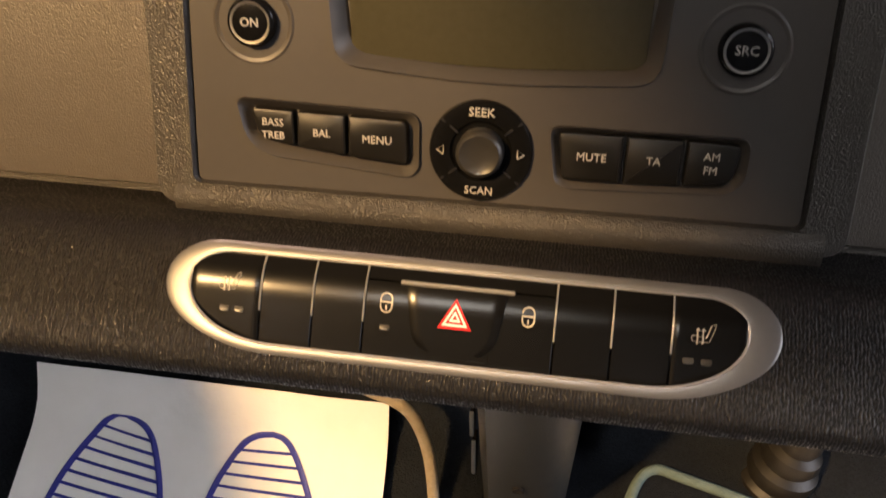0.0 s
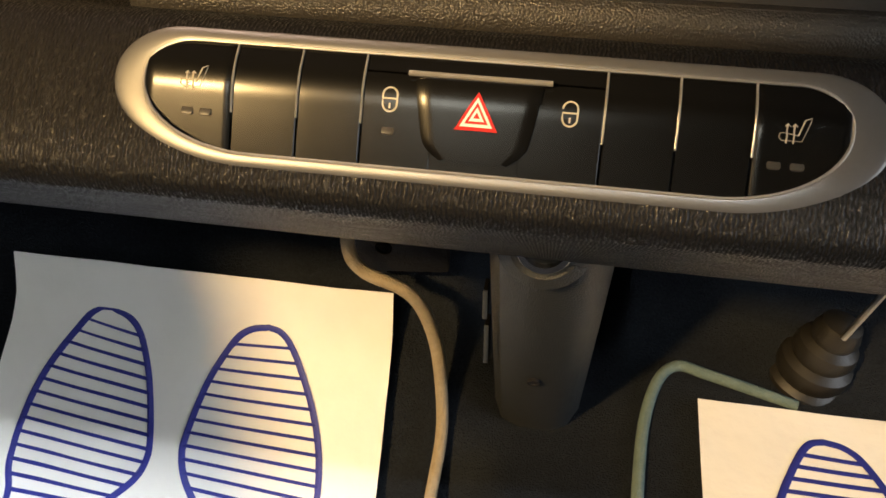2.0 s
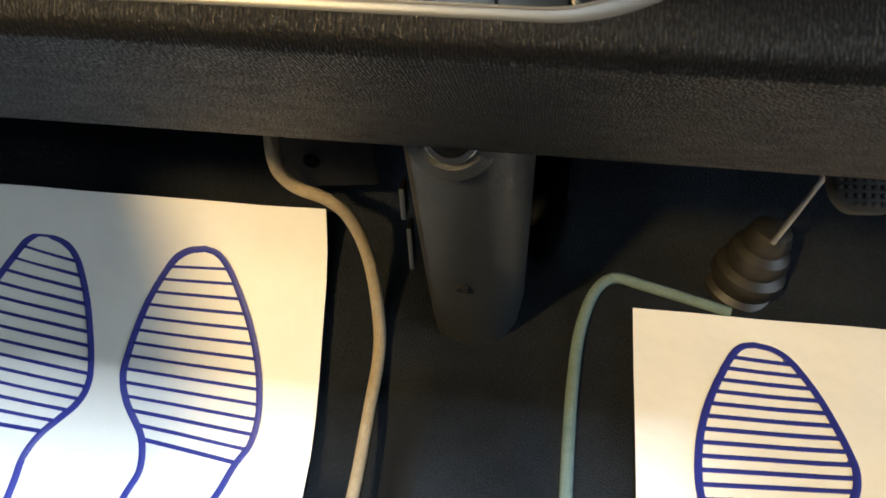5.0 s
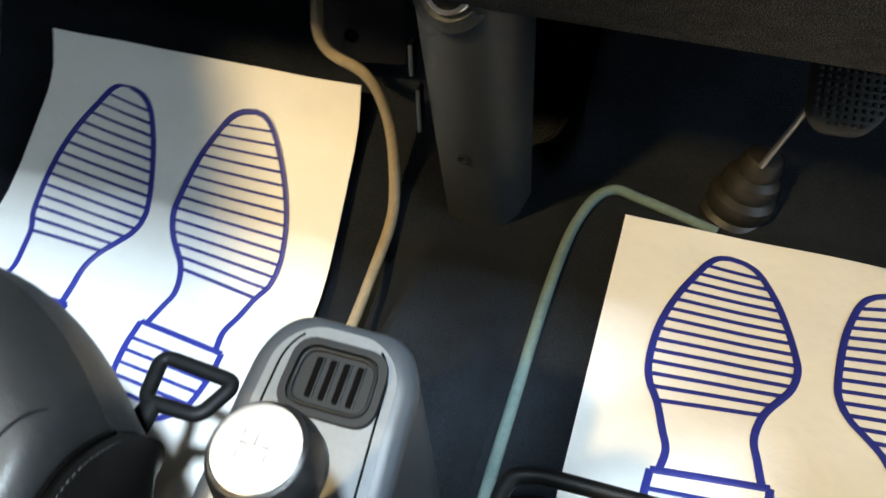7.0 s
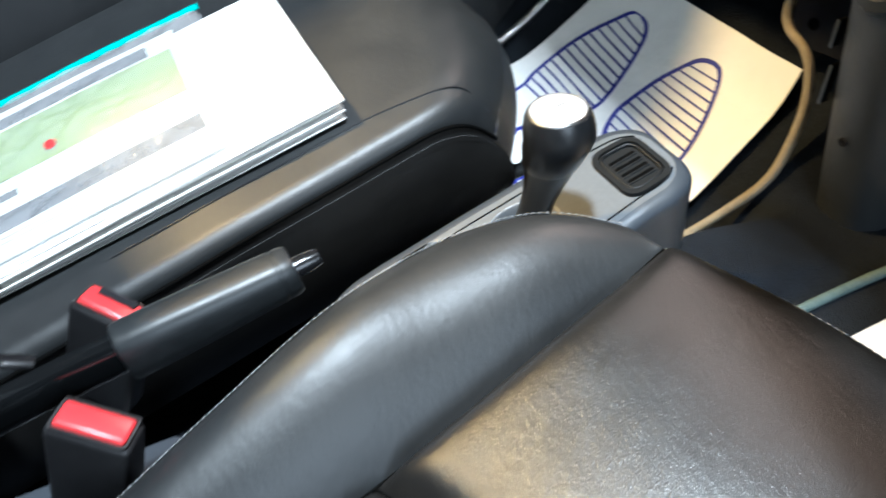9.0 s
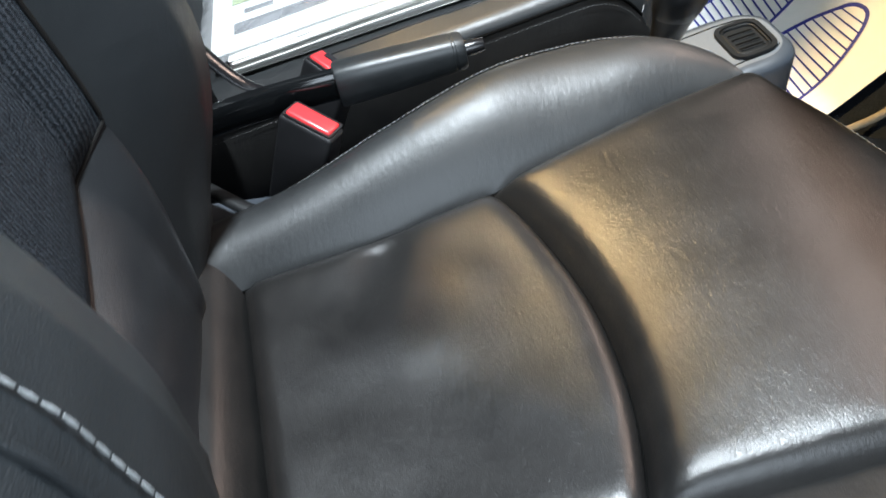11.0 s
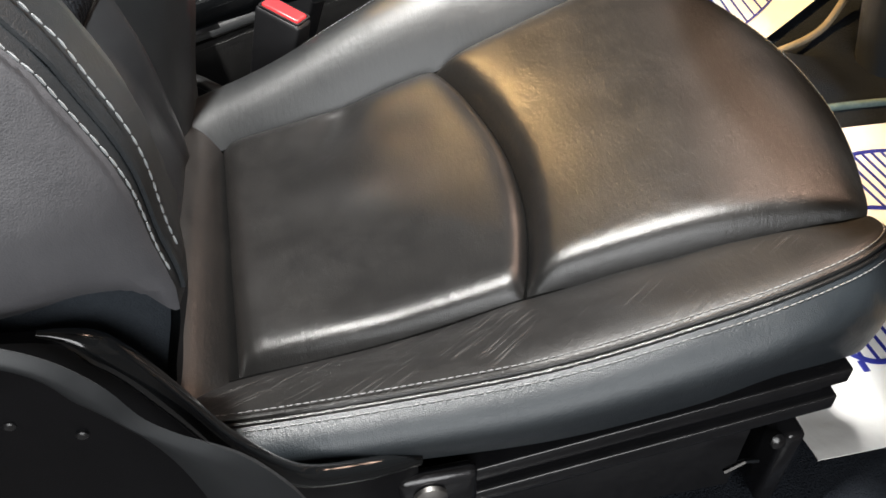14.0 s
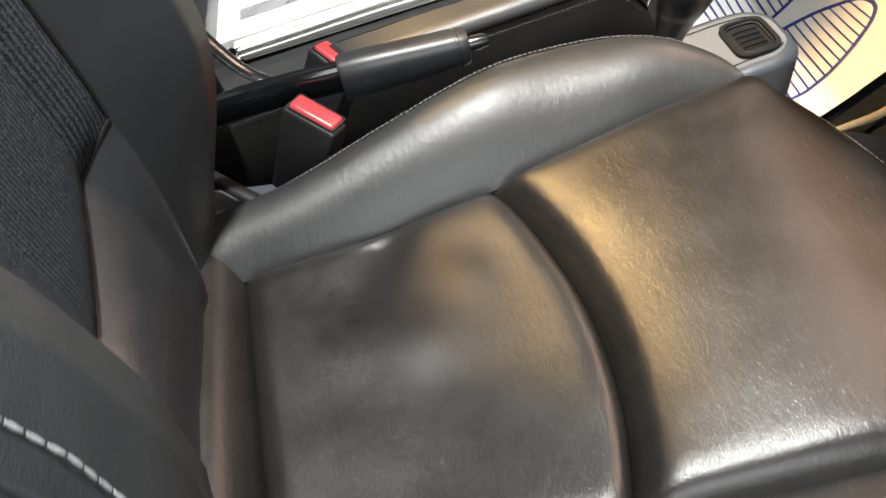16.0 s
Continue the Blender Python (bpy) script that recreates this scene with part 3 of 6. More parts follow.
# ---- radio ----
radio = thing("car_radio", RAD @ Vector((0, 0, 0)), "dark grey car radio with white lettering and an unlit display", "radio")
face_out = rounded([(-0.1165, -0.0006), (0.1165, -0.0006), (0.1130, 0.136), (-0.1130, 0.136)], [0.003, 0.003, 0.005, 0.005], 4)
rec_out = rounded([(-0.0585, 0.0492), (0.0, 0.0445), (0.0600, 0.0482), (0.0635, 0.1085), (0.0, 0.112), (-0.0635, 0.1085)], [0.009, 0.03, 0.009, 0.012, 0.03, 0.012], 5)
g1 = rounded([(-0.0985, 0.0345), (-0.0935, 0.0128), (-0.0300, 0.0072), (-0.0258, 0.0105), (-0.0258, 0.0325)], [0.004, 0.012, 0.004, 0.003, 0.005], 5)
g2 = rounded([(0.0225, 0.0315), (0.0258, 0.0100), (0.0300, 0.0078), (0.0890, 0.0098), (0.0945, 0.0150), (0.0950, 0.0312)], [0.005, 0.003, 0.004, 0.010, 0.006, 0.005], 5)


def plate(outer, holes, lo, hi, m):
    """A plate with holes cut through: filled by triangles between outlines."""
    bm = bmesh.new()
    edges = []
    for loop in [outer] + holes:
        vs = [bm.verts.new((p[0], p[1], hi)) for p in loop]
        edges += [bm.edges.new((vs[k - 1], vs[k])) for k in range(len(vs))]
    bmesh.ops.triangle_fill(bm, use_beauty=True, use_dissolve=False, edges=edges)
    top = list(bm.faces)
    ext = bmesh.ops.extrude_face_region(bm, geom=top)
    for v in [g for g in ext["geom"] if isinstance(g, bmesh.types.BMVert)]:
        v.co.z = lo
    bm.transform(m)
    return bm


part("faceplate", plate(face_out, [rec_out, g1, g2], -0.012, 0.0, RAD), M_RADIO, radio, "dark grey satin faceplate")


def dish(outline, depth, shrink, m):
    """The sloped wall and floor of a recess."""
    bm = bmesh.new()
    n = len(outline)
    cx, cy = sum(p[0] for p in outline) / n, sum(p[1] for p in outline) / n
    rows = []
    for k, (s, z) in enumerate(((0.0, 0.0012), (0.03, 0.0016), (0.25, 0.0006), (0.7, -0.6 * depth), (1.0, -depth))):
        rows.append([])
        for p in outline:
            d = Vector((cx - p[0], cy - p[1]))
            d = Vector((math.copysign(min(abs(d.x), shrink), d.x) * s, math.copysign(min(abs(d.y), shrink), d.y) * s))
            rows[-1].append(bm.verts.new((p[0] + d.x, p[1] + d.y, z)))
    for r0, r1 in zip(rows, rows[1:]):
        for k in range(n):
            bm.faces.new((r0[k - 1], r0[k], r1[k], r1[k - 1]))
    bm.faces.new(rows[-1])
    bm.transform(m)
    return bm


part("display_recess", dish(rec_out, 0.007, 0.0048, RAD), M_RADIO, radio)
disp = rounded([(-0.0535, 0.0527), (0.0, 0.0492), (0.0550, 0.0522), (0.0560, 0.105), (-0.0560, 0.105)], [0.003, 0.04, 0.003, 0.003, 0.003], 5)
part("display", slab(disp, -0.0095, -0.0052, 0.0004, RAD), M_LCD, radio, "unlit olive liquid crystal display")
part("button_well", dish(g1, 0.004, 0.0040, RAD), M_RADIO, radio)
part("button_well", dish(g2, 0.004, 0.0034, RAD), M_RADIO, radio)


def key(outline, words, u, v, size):
    k = part("key", slab(outline, -0.004, 0.0012, 0.0010, RAD), M_KEY, radio, "black key with white lettering")
    lines = words.split("\n")
    bms = []
    for i, w in enumerate(lines):
        dv = (0.5 * (len(lines) - 1) - i) * size * 1.22
        bms.append(text_bm(w, size * 0.98, RAD @ Matrix.Translation((u, v + dv, 0.0013))))
    part("lettering", join(*bms), M_WHITE_INK, k)


key(rounded([(-0.0925, 0.0306), (-0.0755, 0.0300), (-0.0752, 0.0165), (-0.0860, 0.0178), (-0.0905, 0.0215)], [0.002, 0.001, 0.001, 0.004, 0.004], 4), "BASS\nTREB", -0.0838, 0.0228, 0.0042)
key(rounded([(-0.0742, 0.0300), (-0.0551, 0.0296), (-0.0548, 0.0140), (-0.0742, 0.0163)], 0.001, 3), "BAL", -0.0643, 0.0222, 0.0042)
key(rounded([(-0.0538, 0.0296), (-0.0312, 0.0292), (-0.0305, 0.0122), (-0.0538, 0.0140)], [0.001, 0.0025, 0.0025, 0.001], 4), "MENU", -0.0424, 0.0211, 0.0044)
key(rounded([(0.0262, 0.0290), (0.0500, 0.0290), (0.0500, 0.0112), (0.0286, 0.0110)], [0.002, 0.001, 0.001, 0.002], 4), "MUTE", 0.0388, 0.0204, 0.0044)
key(rounded([(0.0512, 0.0290), (0.0716, 0.0290), (0.0716, 0.0118), (0.0512, 0.0112)], 0.001, 3), "TA", 0.0613, 0.0206, 0.0042)
key(rounded([(0.0728, 0.0290), (0.0918, 0.0284), (0.0905, 0.0160), (0.0865, 0.0125), (0.0728, 0.0118)], [0.001, 0.002, 0.004, 0.003, 0.001], 4), "AM\nFM", 0.0818, 0.0212, 0.0042)


def push_knob(u, v, words):
    well = lathe([(0.0158, 0.0001), (0.0150, 0.0005), (0.0138, 0.0002), (0.0118, -0.0012), (0.0098, -0.0020)], RAD @ Matrix.Translation((u, v, 0)), 48)
    part("knob_well", well, M_RADIO, radio)
    at = RAD @ Matrix.Translation((u, v, 0))
    k = part("push_button", lathe([(0.0092, -0.002), (0.0092, 0.0028), (0.0086, 0.0036), (0.0074, 0.0040), (0.0070, 0.0034)], at), M_BUTTON, radio, "round black push button with a silver ring")
    part("silver_ring", lathe([(0.0078, 0.0036), (0.0077, 0.0043), (0.0069, 0.0042), (0.0067, 0.0034)], at), M_STEEL, k)
    part("cap", lathe([(0.0069, 0.0030), (0.0068, 0.0040), (0.0050, 0.0043), (0.0002, 0.0044)], at), M_BUTTON, k)
    part("lettering", text_bm(words, 0.0046, RAD @ Matrix.Translation((u, v, 0.0045))), M_WHITE_INK, k)


push_knob(-0.0898, 0.0630, "ON")
push_knob(0.0872, 0.0624, "SRC")

DU, DV = -0.0024, 0.0198
at = RAD @ Matrix.Translation((DU, DV, 0))
dial = part("seek_dial", lathe([(0.0196, -0.003), (0.0196, 0.0012), (0.0190, 0.0020), (0.0160, 0.0024), (0.0118, 0.0016), (0.0108, 0.0002)], at, 48), M_BUTTON, radio, "round black four-way dial")
for a in (38, 142, 218, 322):
    ca, sa = math.cos(radians(a)), math.sin(radians(a))
    part("groove", bars([[(DU + 0.0112 * ca, DV + 0.0112 * sa), (DU + 0.0192 * ca, DV + 0.0192 * sa)]], 0, 0.0021, RAD, 0.0009), M_DARK, dial)
part("dial_knob", lathe([(0.0090, -0.002), (0.0090, 0.0055), (0.0084, 0.0068), (0.0074, 0.0074), (0.0058, 0.0068), (0.0030, 0.0063), (0.0002, 0.0062)], at, 36), M_DIALKNOB, dial, "plain grey centre knob")
part("lettering", text_bm("SEEK", 0.0047, RAD @ Matrix.Translation((DU, DV + 0.0150, 0.0026))), M_WHITE_INK, dial)
part("lettering", text_bm("SCAN", 0.0042, RAD @ Matrix.Translation((DU, DV - 0.0152, 0.0026))), M_WHITE_INK, dial)
for s in (-1, 1):
    x = DU + s * 0.0152
    part("arrow_mark", bars([[(x - s * 0.0012, DV - 0.0017), (x + s * 0.0014, DV), (x - s * 0.0012, DV + 0.0017), (x - s * 0.0012, DV - 0.0017)]], 0, 0.0026, RAD, 0.0004), M_WHITE_INK, dial)

# ---- switch strip ----
strip = thing("switch_strip", (CX, 0.2752, 0.4285), "silver-framed strip of black switches with red hazard button", "switch panel")


def capsule(l, r, top, bot, rt, rb, segs=18):
    """Outline with small upper and large lower corners."""
    out = []
    for cx, cy, rx, ry, a0 in ((r - rt[0], top - rt[1], rt[0], rt[1], 90), (r - rb[0], bot + rb[1], rb[0], rb[1], 0), (l + rb[0], bot + rb[1], rb[0], rb[1], -90), (l + rt[0], top - rt[1], rt[0], rt[1], -180)):
        for k in range(segs + 1):
            a = radians(a0 - 90 * k / segs)
            out.append(Vector((cx + rx * math.cos(a), cy + ry * math.sin(a))))
    return out


LEAN_OUT = 0.13


def bead(outer, inner, lo, edge, bulge, m):
    """A rounded frame between two outlines of the same count."""
    bm = bmesh.new()
    rows = [[bm.verts.new((p.x, p.y, lo)) for p in outer]]
    for k in range(9):
        t = (0.0, 0.03, 0.10, 0.30, 0.5, 0.70, 0.90, 0.97, 1.0)[k]
        h = edge + bulge * (0.0, 0.20, 0.40, 0.70, 0.88, 0.97, 1.0, 0.92, 0.4)[k]
        rows.append([bm.verts.new((p.x + (q.x - p.x) * t, p.y + (q.y - p.y) * t, h + LEAN_OUT * (p.y + (q.y - p.y) * t))) for p, q in zip(outer, inner)])
    rows.append([bm.verts.new((p.x, p.y, lo)) for p in inner])
    n = len(outer)
    for r0, r1 in zip(rows, rows[1:]):
        for k in range(n):
            bm.faces.new((r0[k - 1], r0[k], r1[k], r1[k - 1]))
    bm.transform(m)
    return bm


IN_L, IN_R = -0.0974, 0.0963
bez_out = capsule(-0.1070, 0.1071, 0.0192, -0.0200, (0.020, 0.0150), (0.042, 0.0236))
bez_in = capsule(IN_L, IN_R, 0.0150, -0.0165, (0.014, 0.0105), (0.034, 0.0200))
part("bezel", bead(bez_out, bez_in, -0.010, 0.0005, 0.0012, STRIP), M_SILVER, strip, "satin silver frame")


part("bezel_lip", tube([STRIP @ Vector((p.x, p.y, 0.0016 + LEAN_OUT * p.y)) for p in bez_in], 0.00045, 6, closed=True), M_THIN, strip, "thin bright inner edge")


FACE_V = np.linspace(-0.020, 0.020, 201)
FACE_SLOPE = np.clip(0.26 - 45 * (FACE_V - 0.0030), -0.08, 0.38)
FACE_W = -np.cumsum(FACE_SLOPE[::-1])[::-1] * 0.0002


def switch_w(v):
    """The strip's switches bulge: height over the plane along v."""
    return 0.0026 + float(np.interp(v, FACE_V, FACE_W))


def inside(u):
    """Upper and lower limits of the opening at u."""
    def edge(rx, ry, cy, sgn, cx_l, cx_r):
        if u < cx_l:
            q = (cx_l - u) / rx
        elif u > cx_r:
            q = (u - cx_r) / rx
        else:
            q = 0
        return cy + sgn * ry * math.sqrt(max(0, 1 - min(q, 1) ** 2))
    hi = edge(0.014, 0.0105, 0.0150 - 0.0105, 1, IN_L + 0.014, IN_R - 0.014)
    lo = edge(0.034, 0.0200, -0.0165 + 0.0200, -1, IN_L + 0.034, IN_R - 0.034)
    return lo, hi


def switch(name, u0, u1, v_hi=None, v_lo=None, lift=0.0, label="black rocker switch", mat=None):
    g = 0.00025
    def fn(s, t):
        s = (0.0, 0.006, 0.015, 0.1, 0.2, 0.3, 0.4, 0.5, 0.6, 0.7, 0.8, 0.9, 0.985, 0.994, 1.0)[round(14 * s)]
        u = u0 + g + (u1 - u0 - 2 * g) * s
        lo, hi = inside(u)
        if v_hi is not None:
            hi = min(hi, v_hi)
        if v_lo is not None:
            lo = max(lo, v_lo)
        lo, hi = lo + 0.0002, hi - 0.0002
        if hi < lo:
            hi = lo
        v = lo + (hi - lo) * t
        e = min(s, 1 - s) * (u1 - u0)
        drop = 0.0003 * max(0, 1 - e / 0.0003)
        return STRIP @ Vector((u, v, switch_w(v) + lift - drop))
    return part(name, thick(grid(fn, 14, 22), 0.003), mat or M_BUTTON, strip, label)


D = [-0.0706, -0.0515, -0.0330, 0.0331, 0.0522, 0.0717]
edges = [IN_L + 0.0004] + D + [IN_R - 0.0004]
names = ["seat_heater_switch", "blank_switch", "blank_switch", None, "blank_switch", "blank_switch", "seat_heater_switch"]
keys = []
for k, nm in enumerate(names):
    if nm:
        keys.append(switch(nm, edges[k], edges[k + 1], label="black seat heater switch with pale symbol" if "heater" in nm else "blank black switch"))
switch("upper_blank", D[2], D[3], v_lo=0.0098, label="black blank above the hazard button")
lock_l = switch("lock_switch", D[2], -0.0128, v_hi=0.0096, label="black switch with pale closed padlock")
lock_r = switch("unlock_switch", 0.0108, D[3], v_hi=0.0096, label="black switch with pale open padlock")
part("switch_bed", slab(bez_in, -0.012, -0.0066, 0.0, STRIP), M_DARK, strip)


def hazard_fn(s, t):
    v = -0.0125 + (0.0085 + 0.0125) * t
    narrow = 0.0040 * (1 - t) ** 1.3 + 0.004 * max(0, 0.25 - t) / 0.25 * max(0, 0.25 - t) / 0.25
    l, r = -0.0184 + narrow, 0.0164 - narrow
    return STRIP @ Vector((l + (r - l) * s, v, switch_w(v) + 0.0012 - 0.0006 * max(0, 1 - min(s, 1 - s) / 0.03)))


haz = part("hazard_button", thick(grid(hazard_fn, 16, 16), 0.004), M_BUTTON, strip, "black button with red warning triangle")
part("lower_blank", thick(grid(lambda s, t: STRIP @ Vector((-0.0184 + 0.0348 * s, -0.0162 + 0.006 * t, switch_w(-0.0162 + 0.006 * t) - 0.0002)), 8, 6), 0.003), M_BUTTON, strip)
part("chrome_bar", tube([STRIP @ Vector((u, 0.0092, switch_w(0.0092) + 0.0016)) for u in (-0.0205, -0.0203, 0, 0.0185, 0.0187)], lambda t: 0.0008, 8), M_THIN, strip, "slim chrome bar above hazard button")
for d in D:
    line = [STRIP @ Vector((d, v, switch_w(v) + 0.0004)) for v in np.linspace(0.0147, -0.0048, 14)]
    part("divider", tube(line, 0.00034, 8), M_THIN, strip, "slim chrome divider")


def mark(lines, width, mat, parent, lift=0.0):
    bms = []
    for ln in lines:
        bms.append(tube([STRIP @ Vector((u, v, switch_w(v) + 0.0001 + lift)) for u, v in ln], width / 2, 6, flat=0.5))
    return part("symbol", join(*bms), mat, parent)


tc, tb, th = -0.0008, -0.0046, 0.0100
tri = [(tc - 0.0059, tb), (tc + 0.0059, tb), (tc, tb + th)]


def tri_fn(u, v):
    """A filled triangle that lies on the bulged button."""
    p = Vector(tri[0]).lerp(Vector(tri[1]), u).lerp(Vector(tri[2]), v)
    return STRIP @ Vector((p.x, p.y, switch_w(p.y) + 0.0012 + 0.0003))


part("red_triangle", thick(grid(tri_fn, 6, 12), 0.0004), M_HAZ, haz, "bright red warning triangle")


def tri_band(outer, inner):
    """A flat three-sided band on the red triangle, between two sizes of it."""
    mid = Vector((tc, tb + th * 0.36))
    bm, rows = bmesh.new(), []
    for size in (outer, inner):
        pts = [mid + (Vector(p) - mid) * size for p in tri]
        row = [a.lerp(b, q / 4) for a, b in zip(pts, pts[1:] + pts[:1]) for q in range(4)]
        rows.append([bm.verts.new(STRIP @ Vector((p.x, p.y, switch_w(p.y) + 0.0017))) for p in row])
    for k in range(12):
        bm.faces.new((rows[0][k - 1], rows[0][k], rows[1][k], rows[1][k - 1]))
    return bm


part("symbol", tri_band(0.76, 0.55), M_PURE_INK, haz, "white triangle outline")
part("symbol", tri_band(0.36, 0.16), M_PURE_INK, haz, "small white triangle outline")


def padlock(u, v, parent, opened):
    k = 0.84
    cup = [(u + k * 0.0024 * math.cos(a), v - k * (0.0012 + 0.0024 * math.sin(a))) for a in np.linspace(0, math.pi, 11)]
    body = [(u + k * 0.0024, v + k * 0.0004)] + cup + [(u - k * 0.0024, v + k * 0.0004), (u + k * 0.0024, v + k * 0.0004)]
    arch = [(u + k * 0.0024 * math.cos(a), v + k * (0.0016 + 0.0024 * math.sin(a))) for a in np.linspace(0, math.pi, 11)]
    shackle = [(u + k * 0.0024, v + k * 0.0004)] + arch + ([] if opened else [(u - k * 0.0024, v + k * 0.0004)])
    mark([body, shackle, [(u, v - 0.0008), (u, v - 0.0022)]], 0.00050, M_PALE_PRINT, parent)


padlock(-0.0252, 0.0020, lock_l, False)
padlock(0.0240, 0.0020, lock_r, True)


def seat_symbol(u, v, parent):
    k = 0.86
    def at_uv(*pts):
        return [(u + k * a, v + k * b) for a, b in pts]
    back = at_uv((0.0010, -0.0016), (0.0026, 0.0030), (0.0044, 0.0038), (0.0042, 0.0024), (0.0022, -0.0032), (-0.0038, -0.0032), (-0.0046, -0.0024), (-0.0044, -0.0012), (-0.0036, -0.0010), (0.0010, -0.0016))
    waves = [at_uv((d, -0.0040), (d + 0.0001, -0.0020), (d - 0.0001, -0.0002), (d + 0.0001, 0.0016)) for d in (-0.0024, -0.0003)]
    tips = [at_uv((d - 0.0007, 0.0008), (d, 0.0017), (d + 0.0008, 0.0008)) for d in (-0.0023, -0.0002)]
    mark([back] + waves + tips, 0.00042, M_PALE_PRINT, parent)


def pips(places, parent):
    for u, v in places:
        p = STRIP @ Matrix.Translation((u, v, switch_w(v)))
        part("indicator", slab(rounded([(-0.0018, -0.0012), (0.0018, -0.0012), (0.0018, 0.0012), (-0.0018, 0.0012)], 0.0009, 3), -0.001, 0.0003, 0.0002, p), M_LED, parent, "dull grey indicator lens")


seat_symbol(-0.0822, 0.0040, keys[0])
seat_symbol(0.0818, 0.0028, keys[-1])
pips([(-0.0836, -0.0050), (-0.0782, -0.0050)], keys[0])
pips([(0.0775, -0.0060), (0.0834, -0.0060)], keys[-1])
pips([(-0.0252, -0.0058)], lock_l)

# ---- footwell ----
# centre column under the dash
column = thing("centre_column", (0.05, 0.44, 0.04), "dark grey plastic column joining dash and tunnel", "console")
col_prof = [(-0.052, 0.05), (-0.050, 0.018), (-0.040, 0.002), (-0.020, -0.004), (0.018, -0.004), (0.034, 0.003), (0.046, 0.020), (0.052, 0.05)]
col_bm = bmesh.new()
rows = []
for k in range(13):
    t = k / 12
    z = -0.022 + 0.308 * t
    y = 0.457 - 0.064 * t + 0.004 * (1 - t) ** 6
    sc = 0.71 + 0.06 * t
    rows.append([col_bm.verts.new((0.055 + a * sc, y + b, z - (0.006 if k == 0 else 0))) for a, b in col_prof])
for r0, r1 in zip(rows, rows[1:]):
    for j in range(len(col_prof) - 1):
        col_bm.faces.new((r0[j], r0[j + 1], r1[j + 1], r1[j]))
part("shell", col_bm, M_COLUMN, column)
part("screw_hole", lathe([(0.0045, -0.001), (0.0045, 0.0014), (0.0028, 0.0016), (0.0026, 0.0002), (0.0002, 0.0001)], pose(0.050, 0.4295, 0.082, 101, 0, 0), 20), M_DARK, column)
for z, high in ((0.128, 0.040), (0.182, 0.026)):
    y = 0.438 - (z - 0.08) * 0.2
    # solid black box: the dark of an open slot is in its colour
    part("side_slot", box((0.0170, y, z), (0.0030, 0.009, high), 0.001), M_SLOT, column, "slot in the column side, its depth painted black")
    part("slot_edge", box((0.0166, y - 0.0052, z - 0.001), (0.0028, 0.0016, high), 0.0005), M_SLATECONS, column)
wing_out = rounded([(-0.039, -0.055), (0.036, -0.045), (0.036, 0.06), (-0.039, 0.06)], [0.010, 0.004, 0.004, 0.004], 4)
wing = part("side_bracket", slab(wing_out, -0.004, 0.0, 0.001, pose(-0.056, 0.497, 0.155, 90, 0, 0)), M_DARK, column, "flat dusty plate beside the column")
part("screw_hole", lathe([(0.0062, 0.0), (0.0062, 0.0012), (0.0048, 0.0014), (0.0044, 0.0004), (0.0002, 0.0003)], pose(-0.068, 0.497, 0.130, 90, 0, 0), 18), M_SLOT, wing)
socket = thing("power_socket", (0.05, 0.398, 0.250), "round power socket with chrome rim under the dash", "socket")
sm = pose(0.049, 0.405, 0.247, 58, 0, 0)
part("rim", lathe([(0.0165, -0.02), (0.0165, 0.004), (0.0155, 0.0055), (0.0125, 0.0055), (0.0115, 0.003), (0.0115, -0.015)], sm, 30), M_CHROME, socket)
part("cap", lathe([(0.0112, -0.01), (0.0112, -0.001), (0.0002, 0.0)], sm, 24), M_BLACK, socket)
part("collar", lathe([(0.030, -0.03), (0.027, -0.004), (0.020, 0.001), (0.0165, 0.0)], sm, 30), M_COLUMN, socket)

# carpet edgings
cream = smooth_line([(-0.085, 0.492, 0.205), (-0.088, 0.478, 0.150), (-0.078, 0.474, 0.128), (-0.050, 0.470, 0.118), (-0.036, 0.470, 0.098), (-0.026, 0.466, 0.060), (-0.020, 0.450, 0.015), (-0.018, 0.430, -0.012), (-0.020, 0.39, -0.032), (-0.022, 0.33, -0.05), (-0.026, 0.27, -0.06), (-0.03, 0.16, -0.065)], 60)
tagged(part("carpet_edging", tube(cream, 0.0050, 10), M_WELT_CREAM), "cream felt edging along the passenger carpet", "edging")
teal = smooth_line([(0.262, 0.505, -0.016), (0.228, 0.514, -0.014), (0.190, 0.524, -0.013), (0.167, 0.529, -0.013), (0.151, 0.512, -0.013), (0.140, 0.472, -0.013), (0.1355, 0.42, -0.013), (0.134, 0.36, -0.013), (0.134, 0.30, -0.013), (0.134, 0.24, -0.013), (0.134, 0.05, -0.013)], 60)
tagged(part("carpet_edging", tube(teal, 0.0048, 10), M_WELT_TEAL), "grey-green felt edging along the driver carpet", "edging")


